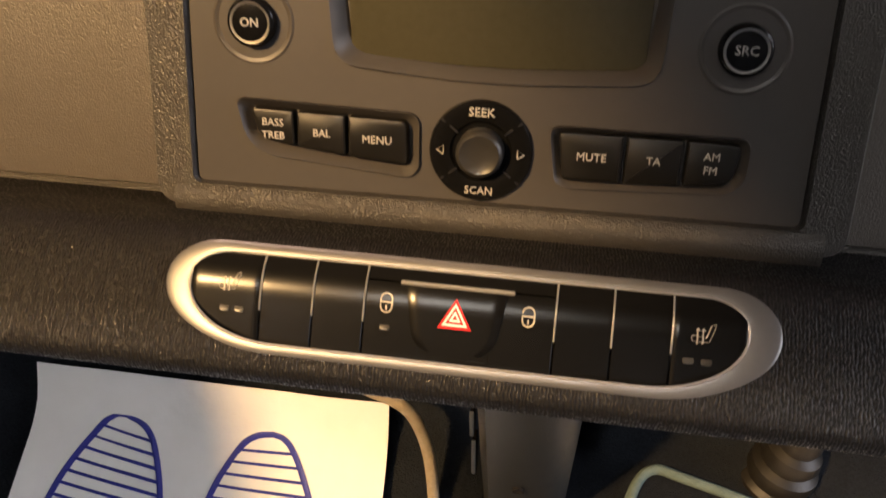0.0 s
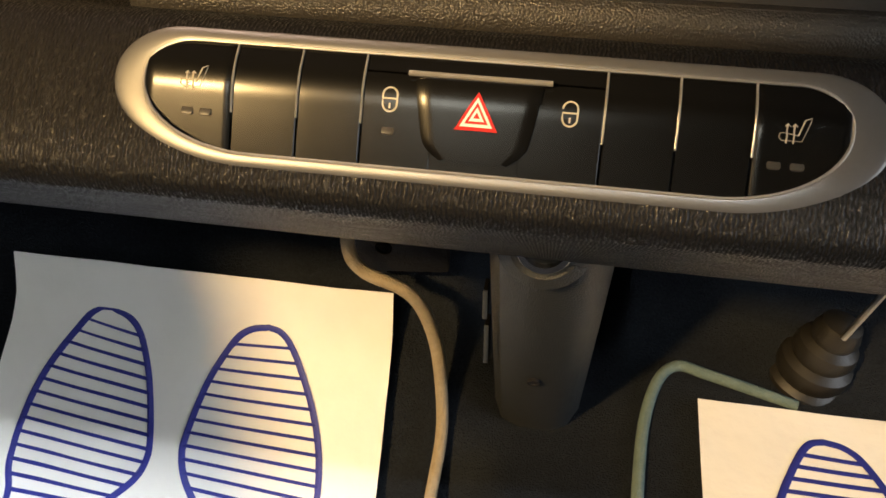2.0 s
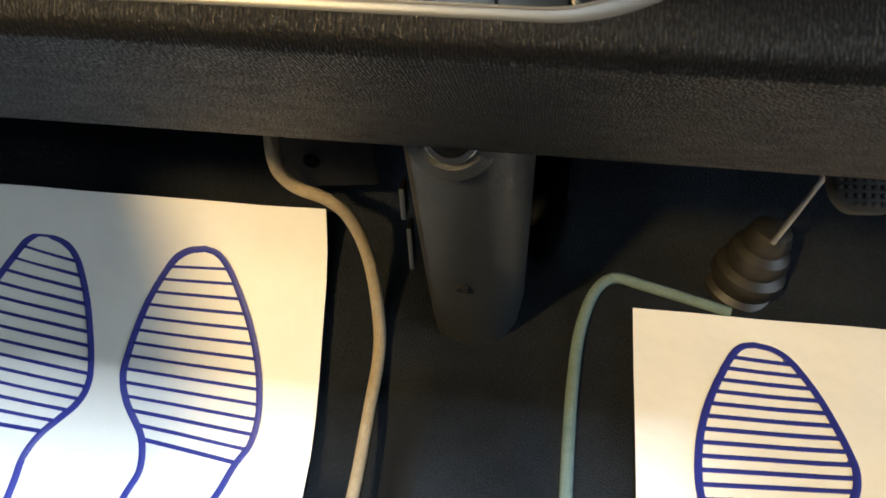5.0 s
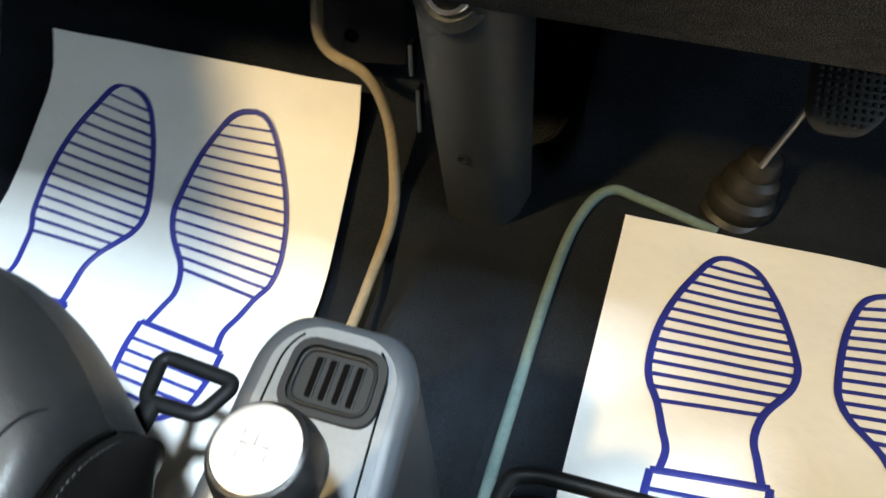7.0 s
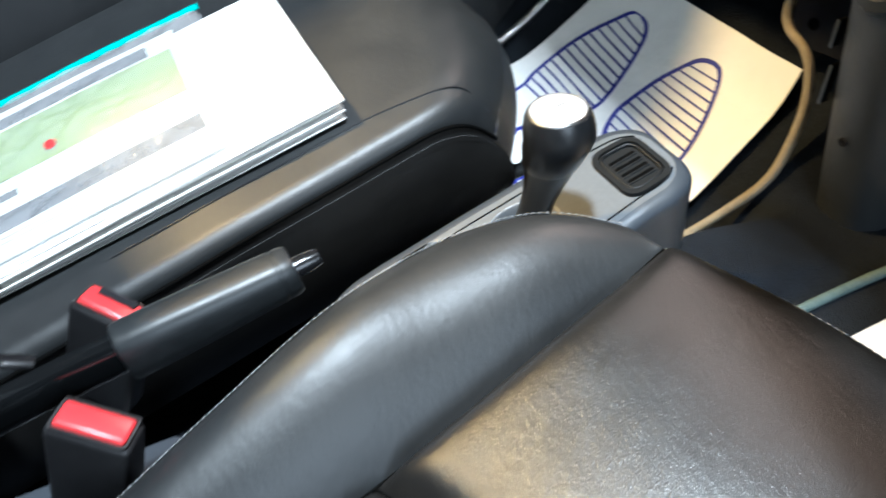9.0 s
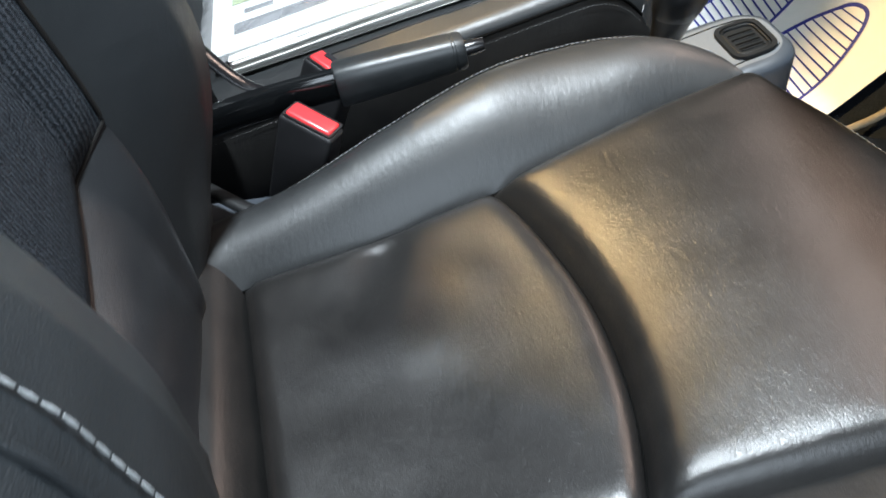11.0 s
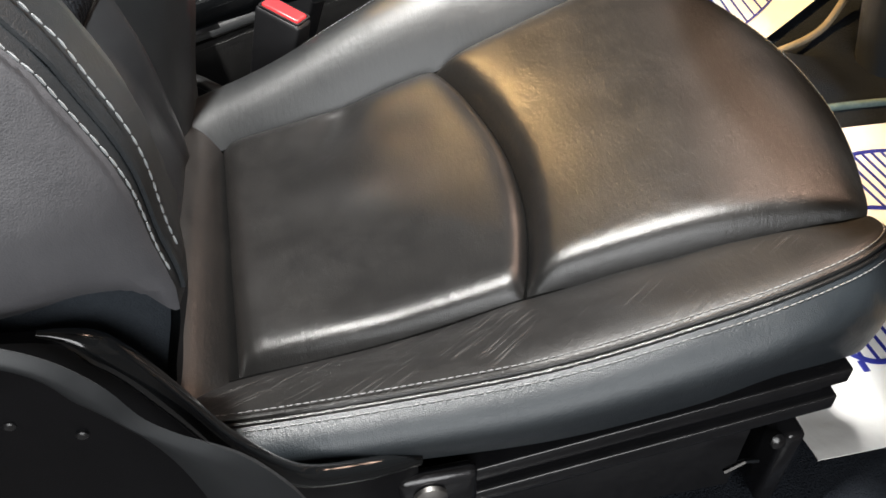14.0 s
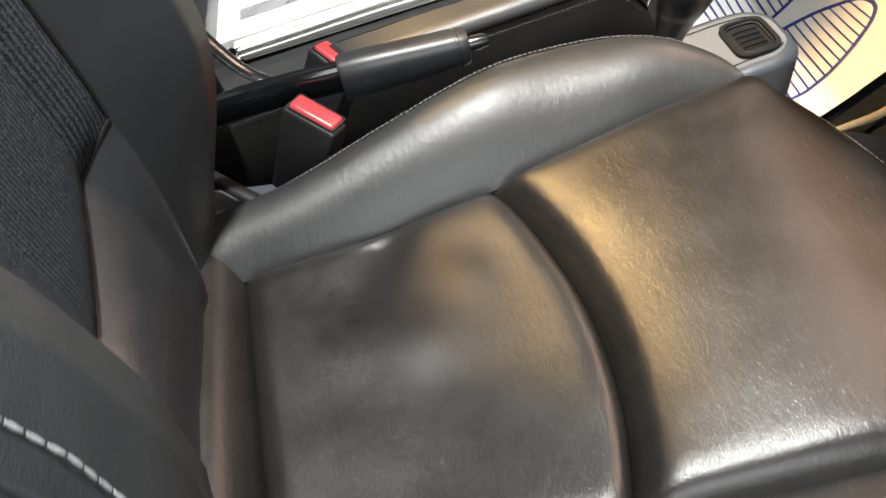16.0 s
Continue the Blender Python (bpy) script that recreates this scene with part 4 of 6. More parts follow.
# paper mats with printed shoe soles
def sole_outline(n=60):
    """The two sides of a shoe print from its toe to its waist, x across and y down from the toe."""
    right = smooth_line([(0, 0, 0), (0.014, -0.003, 0), (0.026, -0.013, 0), (0.0404, -0.0394, 0), (0.0496, -0.065, 0), (0.0562, -0.0897, 0), (0.0578, -0.1042, 0), (0.0530, -0.122, 0), (0.0367, -0.1464, 0), (0.0308, -0.1686, 0), (0.0345, -0.187, 0), (0.0385, -0.206, 0)], n)
    left = smooth_line([(0, 0, 0), (-0.010, -0.003, 0), (-0.0194, -0.0145, 0), (-0.0349, -0.0464, 0), (-0.044, -0.0728, 0), (-0.0489, -0.0974, 0), (-0.0503, -0.1228, 0), (-0.0475, -0.1415, 0), (-0.0389, -0.1594, 0), (-0.0325, -0.1796, 0), (-0.0277, -0.1957, 0), (-0.0300, -0.213, 0)], n)
    return left, right


def across(line, y):
    for a, b in zip(line, line[1:]):
        if (a.y - y) * (b.y - y) <= 0 and abs(a.y - b.y) > 1e-9:
            return a.x + (b.x - a.x) * (y - a.y) / (b.y - a.y)
    return line[-1].x


def shoe_print(place, turn, flip, lay, scale=1.0, width=0.0037):
    """Strokes of one print: lay(x, y) puts a flat point on the sheet."""
    left, right = sole_outline()
    rim = width * 1.55
    c, s = math.cos(radians(turn)), math.sin(radians(turn))
    def put(x, y):
        x, y = x * flip * scale, y * scale
        return lay(place[0] + x * c - y * s, place[1] + x * s + y * c)
    def stroke(points, w):
        dense = []
        for a, b in zip(points, points[1:]):
            steps = max(1, int(math.hypot(b[0] - a[0], b[1] - a[1]) / 0.006))
            dense += [(a[0] + (b[0] - a[0]) * k / steps, a[1] + (b[1] - a[1]) * k / steps) for k in range(steps)]
        dense.append(points[-1])
        return tube([put(*p) for p in dense], w / 2, 6, flat=0.2)
    bms = [stroke([(p.x, p.y) for p in reversed(left)] + [(p.x, p.y) for p in right[1:]], rim)]
    for k in range(14):
        yl, yr = -0.0135 - 0.01105 * k, -0.0155 - 0.0102 * k
        bms.append(stroke([(across(left, yl), yl), (across(right, yr), yr)], width))
    heel = smooth_line([(-0.036, -0.214, 0), (-0.037, -0.240, 0), (-0.030, -0.272, 0), (0, -0.288, 0), (0.032, -0.270, 0), (0.042, -0.238, 0), (0.044, -0.205, 0)], 34)
    bms.append(stroke([(p.x, p.y) for p in heel], rim))
    bms.append(stroke([(-0.036, -0.214), (0.044, -0.205)], rim))
    for k in range(5):
        y = -0.226 - 0.0118 * k
        l, r = across(heel[:17], y), across(heel[17:], y)
        bms.append(stroke([(l, y - 0.003), (r, y + 0.004)], width))
    return join(*bms)


def paper_mat(label, x0, x1, y0, y1, height, prints, corner=None, lay=None):
    mat = thing("paper_floor_mat", ((x0 + x1) / 2, (y0 + y1) / 2, height((x0 + x1) / 2, (y0 + y1) / 2)), label, "paper mat", "paper mats in the footwells")
    def skew(x, y):
        return x + (corner(x, y) if corner else 0.0)
    part("sheet", thick(grid(lambda u, v: (skew(x0 + (x1 - x0) * u, y0 + (y1 - y0) * v), y0 + (y1 - y0) * v, height(x0 + (x1 - x0) * u, y0 + (y1 - y0) * v)), 60, 60), 0.0008), M_PAPER, mat, "white paper sheet, slightly creased")
    for place, turn, flip, scale in prints:
        part("shoe_print", shoe_print(place, turn, flip, lay or (lambda x, y: (x, y, height(x, y) + 0.0006)), scale), M_INK, mat, "blue striped shoe sole print")
    for k in range(11):
        x, w, y = x0 + 0.085 + 0.021 * k, 0.008 + 0.003 * (k % 3), y0 + 0.088
        part("print_bar", tube([(x, y, height(x, y) + 0.0006), (x + w, y, height(x + w, y) + 0.0006)], 0.0030, 6, flat=0.2), M_INK, mat)
    return mat


def wrinkle(x, y):
    return 0.0016 * noise.noise(Vector((x * 14, y * 14, 1.7))) + 0.003 * noise.noise(Vector((x * 5, y * 5, 4.2)))


def left_mat_z(x, y):
    ys = (-2.0, 0.30, 0.33, 0.36, 0.385, 0.41, 0.44, 0.465, 0.480, 0.488, 0.496, 0.60)
    zs = (-0.070, -0.070, -0.068, -0.061, -0.047, -0.027, 0.000, 0.022, 0.040, 0.057, 0.077, 0.30)
    return float(np.interp(y, ys, zs)) + 0.0022 + wrinkle(x, y)


def left_flat(x, d):
    """A point d metres down the bent sheet from its upper edge."""
    y = float(np.interp(-d, LEFT_ARC[0], LEFT_ARC[1]))
    return (x, y, left_mat_z(x, y) + 0.0007)


def arc_table():
    """How far down the bent passenger sheet each y lies."""
    ys = np.linspace(0.496, 0.05, 400)
    zs = np.array([left_mat_z(-0.25, y) - wrinkle(-0.25, y) for y in ys])
    return np.concatenate([[0], np.cumsum(np.hypot(np.diff(ys), np.diff(zs)))]), ys


def right_mat_z(x, y):
    return -0.0058 + wrinkle(x + 3, y) + 0.010 * step(0.40, 0.30, y) * step(0.50, 0.56, x)


LEFT_ARC = arc_table()
paper_mat("white paper mat with blue shoe soles in passenger footwell", -0.432, -0.064, 0.06, 0.496, left_mat_z, [((-0.165, -0.043), 0, -1, 1.07), ((-0.300, -0.042), -9, 1, 1.07)], lambda x, y: 0.05 * min(max((y - 0.30) / 0.196, 0.0), 1.0) * (-0.064 - x) / 0.368, left_flat)
paper_mat("creased white paper mat with blue shoe soles in driver footwell", 0.1815, 0.560, 0.105, 0.4950, right_mat_z, [((0.275, 0.4690), 0, 1, 1.0), ((0.4015, 0.4640), 10, -1, 1.0)])

# pedals
pedal = thing("brake_pedal", (0.31, 0.52, 0.12), "worn rubber-faced pedal on a steel arm", "pedal")
pm = pose(0.322, 0.512, 0.136, 38, 0, 4)
pad_out = rounded([(-0.030, 0.030), (-0.0285, -0.010), (-0.018, -0.0235), (0.014, -0.0235), (0.0285, -0.006), (0.031, 0.030)], [0.004, 0.010, 0.008, 0.010, 0.014, 0.004], 5)
pad = part("pad", slab(pad_out, -0.006, 0.006, 0.003, pm), M_RUBBER, pedal, "ribbed rubber pad")
for i in range(9):
    for j in range(8):
        if j < 2 and abs(i - 3.8) > 2.4 + 1.2 * j:
            continue
        part("stud", box((-0.0236 + 0.0059 * i, -0.0174 + 0.0058 * j, 0.0060), (0.0036, 0.0034, 0.0018), 0.0006, 1, pm), M_RUBBER, pad)
part("arm", tube(smooth_line([(0.322, 0.520, 0.130), (0.325, 0.56, 0.18), (0.33, 0.58, 0.30)], 12), 0.006, 8), M_BLACK, pedal)
boot = thing("pedal_boot", (0.268, 0.49, 0.0), "dusty rubber bellows with a thin steel rod", "rubber boot")
bprof = [(0.034, 0.0), (0.035, 0.010), (0.030, 0.014), (0.033, 0.020), (0.032, 0.028), (0.025, 0.032), (0.028, 0.038), (0.026, 0.046), (0.019, 0.050), (0.021, 0.056), (0.017, 0.066), (0.006, 0.070), (0.0002, 0.0705)]
part("bellows", lathe(bprof, pose(0.272, 0.538, -0.030, -6, 10, 0) @ Matrix.Diagonal((0.92, 0.92, 1.16, 1)), 28), M_BOOT, boot)
part("rod", tube([(0.282, 0.530, 0.046), (0.297, 0.538, 0.090), (0.316, 0.548, 0.150)], 0.0028, 8), M_STEEL, boot, "thin bare steel rod")

# passenger door foot: a pale sill trim and a loudspeaker ring
sill = smooth_line([(-0.470, 0.530, 0.085), (-0.470, 0.488, 0.030), (-0.470, 0.457, -0.001), (-0.470, 0.420, -0.028), (-0.470, 0.380, -0.050), (-0.470, 0.334, -0.062), (-0.470, 0.20, -0.070)], 40)
tagged(part("sill_trim", tube(sill, 0.0062, 10), M_STEEL), "dull metal trim along the passenger door sill", "trim", "", "structure")
speaker = thing("door_speaker", (-0.525, 0.345, 0.11), "round black loudspeaker grille in the passenger door", "loudspeaker")
SPK = pose(-0.530, 0.345, 0.115, 0, 90, 0)
part("ring", lathe([(0.078, -0.006), (0.078, 0.006), (0.073, 0.010), (0.066, 0.006), (0.064, 0.0)], SPK, 40), M_BLACK, speaker)
part("grille", lathe([(0.065, -0.002), (0.064, 0.002), (0.04, 0.005), (0.0002, 0.006)], SPK, 36), M_TRIM, speaker)

# ---- seats ----
def pillow(q, k):
    return 1 - abs(2 * q - 1) ** k


def loft(c0, c1, nu, nv, puff, ku=4.0, kv=8.0, bow0=0.0, bow1=0.0, extra=None):
    """A padded panel between two edge lines; bow0 and bow1 push its ends along y; extra adds height."""
    a, b = smooth_line(c0, nv + 1), smooth_line(c1, nv + 1)
    def fn(s, t):
        j = round(t * nv)
        p = a[j].lerp(b[j], s)
        arch = 4 * s * (1 - s)
        p = p + Vector((0, arch * (bow0 * (1 - t) ** 2 + bow1 * t ** 2), 0))
        p.z += puff * pillow(s, ku) * pillow(t, kv)
        if extra:
            p.z += extra(s, t, p)
        return p
    return grid(fn, nu, nv)


IN_REAR, IN_GROOVE, IN_FRONT = (0.218, -0.305, 0.094), (0.204, -0.114, 0.139), (0.176, 0.092, 0.200)
OUT_REAR, OUT_GROOVE, OUT_FRONT = (0.481, -0.297, 0.107), (0.486, -0.109, 0.147), (0.502, 0.106, 0.192)
BOW, NOSE = 0.030, 0.046

seat = thing("driver_seat", (0.345, -0.10, 0.0), "black leather driver seat, creased, with grey stitching", "car seat", "front seats")


def dents(s, t, p):
    d = -0.0085 * math.exp(-((t - 0.48 + 0.64 * (s - 0.14)) / 0.12) ** 2) * step(0.0, 0.07, s) * (1 - step(0.07, 0.36, s))
    d += 0.0036 * math.exp(-((s - 0.40) / 0.11) ** 2 - ((t - 0.50) / 0.17) ** 2)
    d += 0.0026 * math.exp(-((s - 0.26) / 0.09) ** 2 - ((t - 0.72) / 0.08) ** 2)
    return d - 0.006 * pillow(s, 2) * pillow(t, 2) + 0.0010 * noise.noise(p * 22)


def front_rise(s, t, p):
    """The front panel stands steeply out of the groove and rolls over at its nose."""
    up = 0.0165 * (1 - math.exp(-(t / 0.040) ** 1.25))
    return up * pillow(s, 26) + 0.005 * pillow(s, 24) * pillow(t, 20) - 0.016 * t ** 5 * pillow(s, 14) + 0.008 * pillow(s, 3) * t * (1 - t) * 2 + 0.0008 * noise.noise(p * 18)


part("rear_panel", loft([IN_REAR, (0.211, -0.21, 0.113), IN_GROOVE], [OUT_REAR, (0.4845, -0.20, 0.123), OUT_GROOVE], 90, 56, 0.017, 22, 20, 0.0, BOW, dents), M_LEATHER, seat, "worn leather seat panel with a shallow dent")
part("front_panel", loft([IN_GROOVE, (0.197, -0.05, 0.160), (0.188, 0.02, 0.182), IN_FRONT], [OUT_GROOVE, (0.490, -0.05, 0.163), (0.495, 0.02, 0.180), OUT_FRONT], 96, 64, 0.0, 6, 8, BOW, NOSE, front_rise), M_LEATHER, seat, "plump leather thigh panel")


def front_edge(n):
    """The seam along the nose of the cushion."""
    out = []
    for k in range(n):
        s = k / (n - 1)
        p = Vector(IN_FRONT).lerp(Vector(OUT_FRONT), s)
        p.y += 4 * s * (1 - s) * NOSE
        out.append(p)
    return out


def bolster_puff(s, t, p):
    """The bolster swells most over the thigh and dies away at the nose."""
    return 0.026 * pillow(s, 2.2) * pillow(t, 30) * (1 - 0.88 * step(0.66, 0.97, t))


inner_edge = [(0.148, -0.375, 0.085), (0.147, -0.345, 0.094), (0.143, -0.265, 0.122), (0.133, -0.185, 0.160), (0.1185, -0.103, 0.1915), (0.1070, -0.036, 0.1985), (0.1085, 0.013, 0.2020), (0.1215, 0.050, 0.2030), (0.148, 0.081, 0.2015), IN_FRONT]
inner_seam = [(0.222, -0.345, 0.090), IN_REAR, (0.214, -0.25, 0.106), (0.2085, -0.178, 0.122), IN_GROOVE, (0.199, -0.065, 0.155), (0.193, -0.015, 0.170), (0.186, 0.04, 0.186), (0.180, 0.075, 0.196), (0.1765, 0.091, 0.1995)]
part("inner_bolster", loft(inner_seam, inner_edge, 30, 90, 0.0, 2.2, 30, 0, 0, bolster_puff), M_LEATHER_SOFT, seat, "raised leather side bolster")


inner_line = smooth_line(inner_edge, 60)
def inner_skirt(u, v):
    p = inner_line[round(u * 59)]
    z = p.z + (0.035 - p.z) * v
    return (p.x - 0.004 * math.sin(math.pi * v) + 0.012 * v, p.y - 0.01 * v, z)


part("inner_skirt", grid(inner_skirt, 59, 10), M_LEATHER_SIDE, seat)
outer_seam = [(0.540, -0.335, 0.150), (0.546, -0.282, 0.154), (0.550, -0.204, 0.159), (0.552, -0.109, 0.166), (0.553, -0.014, 0.188), (0.551, 0.035, 0.200), (0.543, 0.072, 0.204), (0.529, 0.098, 0.201), (0.515, 0.108, 0.196), OUT_FRONT]
outer_in = [(0.481, -0.335, 0.100), OUT_REAR, (0.4845, -0.20, 0.123), OUT_GROOVE, (0.490, -0.012, 0.172), (0.494, 0.030, 0.182), (0.498, 0.070, 0.188), (0.500, 0.090, 0.190), (0.501, 0.100, 0.1915), (0.502, 0.1055, 0.192)]


def outer_crease(s, t, p):
    """Fine creases of an entry bolster that is sat on."""
    crease = max(0.0, noise.noise(Vector((p.x * 22 + p.y * 16, p.y * 70 - p.x * 55, 2))) - 0.1) * step(-0.05, -0.16, p.y)
    return -0.0045 * crease * s * (1 - s) * 4 + 0.0010 * noise.noise(Vector((p.x * 30, p.y * 30, 2))) + 0.006 * s * (1 - s) * (1 - t)


part("outer_bolster", loft(outer_in, outer_seam, 28, 90, 0.004, 3, 30, 0, 0, outer_crease), M_LEATHER_WORN, seat, "flattened leather entry bolster with creases")
outer_line = smooth_line(outer_seam, 80)
low_pts = smooth_line([(0.556, -0.335, 0.118), (0.566, -0.25, 0.121), (0.572, -0.18, 0.121), (0.575, -0.108, 0.122), (0.576, -0.03, 0.134), (0.574, 0.02, 0.146), (0.568, 0.06, 0.142), (0.553, 0.098, 0.128), (0.52, 0.125, 0.112)], 80)


def outer_skirt(u, v):
    a, b = outer_line[round(u * 79)], low_pts[round(u * 79)]
    p = a.lerp(b, v)
    bulge = math.sin(math.pi * v) * 0.012
    return p + Vector((bulge, bulge * 0.5 * step(0.6, 1.0, u), 0.006 * math.sin(math.pi * v)))


part("outer_skirt", grid(outer_skirt, 79, 14), M_LEATHER_SIDE, seat, "leather side of the cushion, cool light put into its tint")
nose = front_edge(50)


def fascia(u, v):
    p = nose[round(u * 49)]
    s = u * (1 - u) * 4
    return (p.x + (0.345 - p.x) * 0.05 * v, p.y + 0.034 * math.sin(v * 2.1) * (0.5 + 0.5 * s) - 0.02 * v * v, p.z - 0.105 * v)


part("front_fascia", grid(fascia, 49, 12), M_LEATHER_SIDE, seat)
part("rear_roll", grid(lambda u, v: (0.175 + 0.365 * u, -0.297 - 0.060 * v, 0.074 + 0.024 * u + 0.026 * math.sin(math.pi * v) ** 0.8 + 0.020 * v), 40, 16), M_LEATHER, seat, "rounded roll at the foot of the backrest")
part("cushion_base", box((0.36, -0.09, 0.075), (0.36, 0.40, 0.05), 0.02), M_BLACK, seat)

# seams and stitching
def seam(points, n, r=0.0011, mat=None):
    return part("seam", tube(smooth_line(points, n), r, 6), mat or M_SLOT, seat)


def lifted(points, n, dz=0.001):
    return [p + Vector((0, 0, dz)) for p in smooth_line(points, n)]


part("stitching", stitches([p + Vector((0.0022, 0, 0.0026)) for p in lifted(inner_edge[:-1], 140, 0.0010)], 0.0030, 0.0014, 0.00050), M_THREAD, seat, "pale grey thread")
part("stitching", stitches([p + Vector((0, 0.0, 0.0006)) for p in front_edge(80)], 0.0032, 0.0016, 0.00034), M_THREAD, seat, "pale grey thread")
upper_row = [p + Vector((-0.0035, 0, 0.0012)) for p in outer_line[2:-6]]
lower_row = [outer_skirt(k / 79, 0.13) + Vector((0.0006, 0, 0.0005)) for k in range(2, 74)]
for line in (upper_row, lower_row):
    part("stitching", stitches(line, 0.0036, 0.0010, 0.00046), M_THREAD, seat, "pale grey thread")
part("seam", tube([p + Vector((0.0005, 0, 0.0006)) for p in outer_line], 0.0016, 6), M_LEATHER, seat)
part("piping", tube([outer_skirt(k / 79, 0.055) + Vector((0.0002, 0, 0.0002)) for k in range(80)], 0.0014, 8), M_LEATHER, seat, "rolled leather piping")


seam([(p[0], p[1], p[2] + 0.0002) for p in inner_seam], 90, 0.0012)
seam([(p[0], p[1], p[2] + 0.0002) for p in outer_in], 90, 0.0010)
seam([(Vector(IN_GROOVE).lerp(Vector(OUT_GROOVE), k / 24) + Vector((0, 4 * (k / 24) * (1 - k / 24) * BOW, 0.0006))) for k in range(25)], 60, 0.0012)


# backrest
def back_y(z):
    """The centre panel's place along the car at a height."""
    return -0.356 - 0.30 * (z - 0.12)


def back_section(w):
    """Rows across the backrest: x, forward push, as w runs from the inner edge to the outer one."""
    xs = (0.120, 0.128, 0.142, 0.160, 0.185, 0.210, 0.235, 0.262, 0.345, 0.430, 0.455, 0.480, 0.505, 0.530, 0.555, 0.577, 0.590, 0.596)
    fs = (-0.05, 0.030, 0.087, 0.104, 0.098, 0.074, 0.042, 0.014, 0.0, 0.012, 0.034, 0.088, 0.119, 0.130, 0.131, 0.127, 0.115, 0.077)
    q = w * (len(xs) - 1)
    return float(np.interp(q, range(len(xs)), xs)), float(np.interp(q, range(len(fs)), fs))


def back_point(w, z):
    x, f = back_section(w)
    taper = step(0.06, 0.30, z) * 0.8 + 0.2
    swell = 0.008 * math.exp(-(((z - 0.355) / 0.035) ** 2)) - 0.3 * max(0.0, z - 0.40)
    drawn_in = (0.010 * step(0.44, 0.31, z) + 0.014 * step(0.31, 0.24, z)) * step(0.48, 0.53, x)
    drawn_in += 0.38 * min(max(0.0, 0.560 - x), 0.09) * step(0.31, 0.27, z) * step(0.43, 0.48, x)
    return Vector((x, back_y(z) + f * taper + swell * step(0.44, 0.53, x) - drawn_in, z))


def back_patch(w0, w1, z0, z1, nu=30, nv=50, puff=0.0):
    return grid(lambda u, v: back_point(w0 + (w1 - w0) * u, z0 + (z1 - z0) * v) + Vector((0, puff * pillow(u, 6) * pillow(v, 10), 0)), nu, nv)


K = 17.0


def cloth_foot(x):
    """The seam between the cloth insert and the leather below it: low in the middle, higher beside the bolsters."""
    return 0.186 + 0.080 * min(1.0, abs(x - 0.365) / 0.13) ** 1.5


def lumbar(u, v):
    w = (6 + 5 * u) / K
    z = 0.085 + (cloth_foot(back_section(w)[0]) - 0.085) * v
    return back_point(w, z) + Vector((0, 0.022 * pillow(v, 3.5) * (0.35 + 0.65 * pillow(u, 10)), 0))


def cloth(u, v):
    w = (6 + 5 * u) / K
    lo = cloth_foot(back_section(w)[0]) - 0.002
    return back_point(w, lo + (0.94 - lo) * v) + Vector((0, 0.010 * pillow(u, 6) * pillow(v, 30), 0))


part("lumbar_panel", grid(lumbar, 50, 40), M_LUMBAR, seat, "smooth leather strip below the cloth insert")
part("backrest_cloth", grid(cloth, 40, 60), M_FABRIC_SEAT, seat, "dark ribbed cloth backrest insert")
part("seam", tube([Vector(cloth(k / 49, 0.0)) + Vector((0, 0.001, 0.002)) for k in range(50)], 0.0010, 6), M_LEATHER, seat)
part("backrest_inner_bolster", back_patch(0, 6 / K, 0.075, 0.94, 40, 60), M_BOLSTER, seat, "smooth leather backrest bolster")
part("backrest_outer_bolster", back_patch(11 / K, 15.0 / K, 0.285, 0.94, 40, 60), M_BOLSTER, seat, "leather backrest bolster")
part("gusset", back_patch(11 / K, 15.0 / K, 0.09, 0.285, 40, 20), M_GUSSET, seat, "dark cloth gusset below the bolster")


def outer_side(u, v):
    a0 = 0.283 + 0.022 * step(0.0, 0.35, u) + 0.02 * max(0.0, u - 0.5)
    z = a0 + (0.94 - a0) * v
    a = back_point(15.0 / K, z)
    x = a.x + 0.030 * math.sin(u * math.pi * 0.55)
    low = math.exp(-(((z - 0.33) / 0.06) ** 2))
    tuck = 0.016 * max(0.0, 1 - (z - a0) / 0.035) ** 2
    return (x + 0.008 * low * math.sin(math.pi * min(1.0, 1.3 * u)) - tuck * step(0.0, 0.2, u), a.y - 0.16 * u ** 1.3, z)


part("backrest_side", grid(outer_side, 30, 50), M_BACK_SIDE, seat, "leather side of the backrest, lightened to match light on it")
for w, shift in ((15.0, 0.0), (13.6, 0.75)):
    row = [back_point((w + shift * (1 - k / 99) ** 3) / K, 0.308 + 0.48 * k / 99) + Vector((0.0012, 0.0016, 0)) for k in range(100)]
    part("stitching", stitches(row, 0.0044, 0.0010, 0.00058), M_PALE_THREAD, seat, "pale grey thread")
part("seam", tube([back_point((14.40 + 0.3 * (1 - k / 99) ** 3) / K, 0.29 + 0.49 * k / 99) + Vector((0, 0.0005, 0)) for k in range(100)], 0.0015, 6), M_BOLSTER, seat)
part("cloth_edge", tube([back_point(6 / K, 0.27 + 0.43 * k / 39) + Vector((0, 0.001, 0)) for k in range(40)], 0.0016, 8), M_LEATHER, seat)
part("gusset", grid(lambda u, v: (0.574 + 0.022 * math.sin(u * math.pi * 0.55), back_point(15.0 / K, 0.09 + 0.26 * v).y - 0.004 - 0.16 * u ** 1.3, 0.09 + 0.26 * v), 20, 20), M_GUSSET, seat, "dark cloth gusset below the leather side")
part("back_shell", grid(lambda u, v: (0.128 + 0.47 * u, back_y(0.1 + 0.84 * v) - 0.10 - 0.02 * math.sin(math.pi * u), 0.1 + 0.84 * v), 12, 12), M_BLACK, seat)

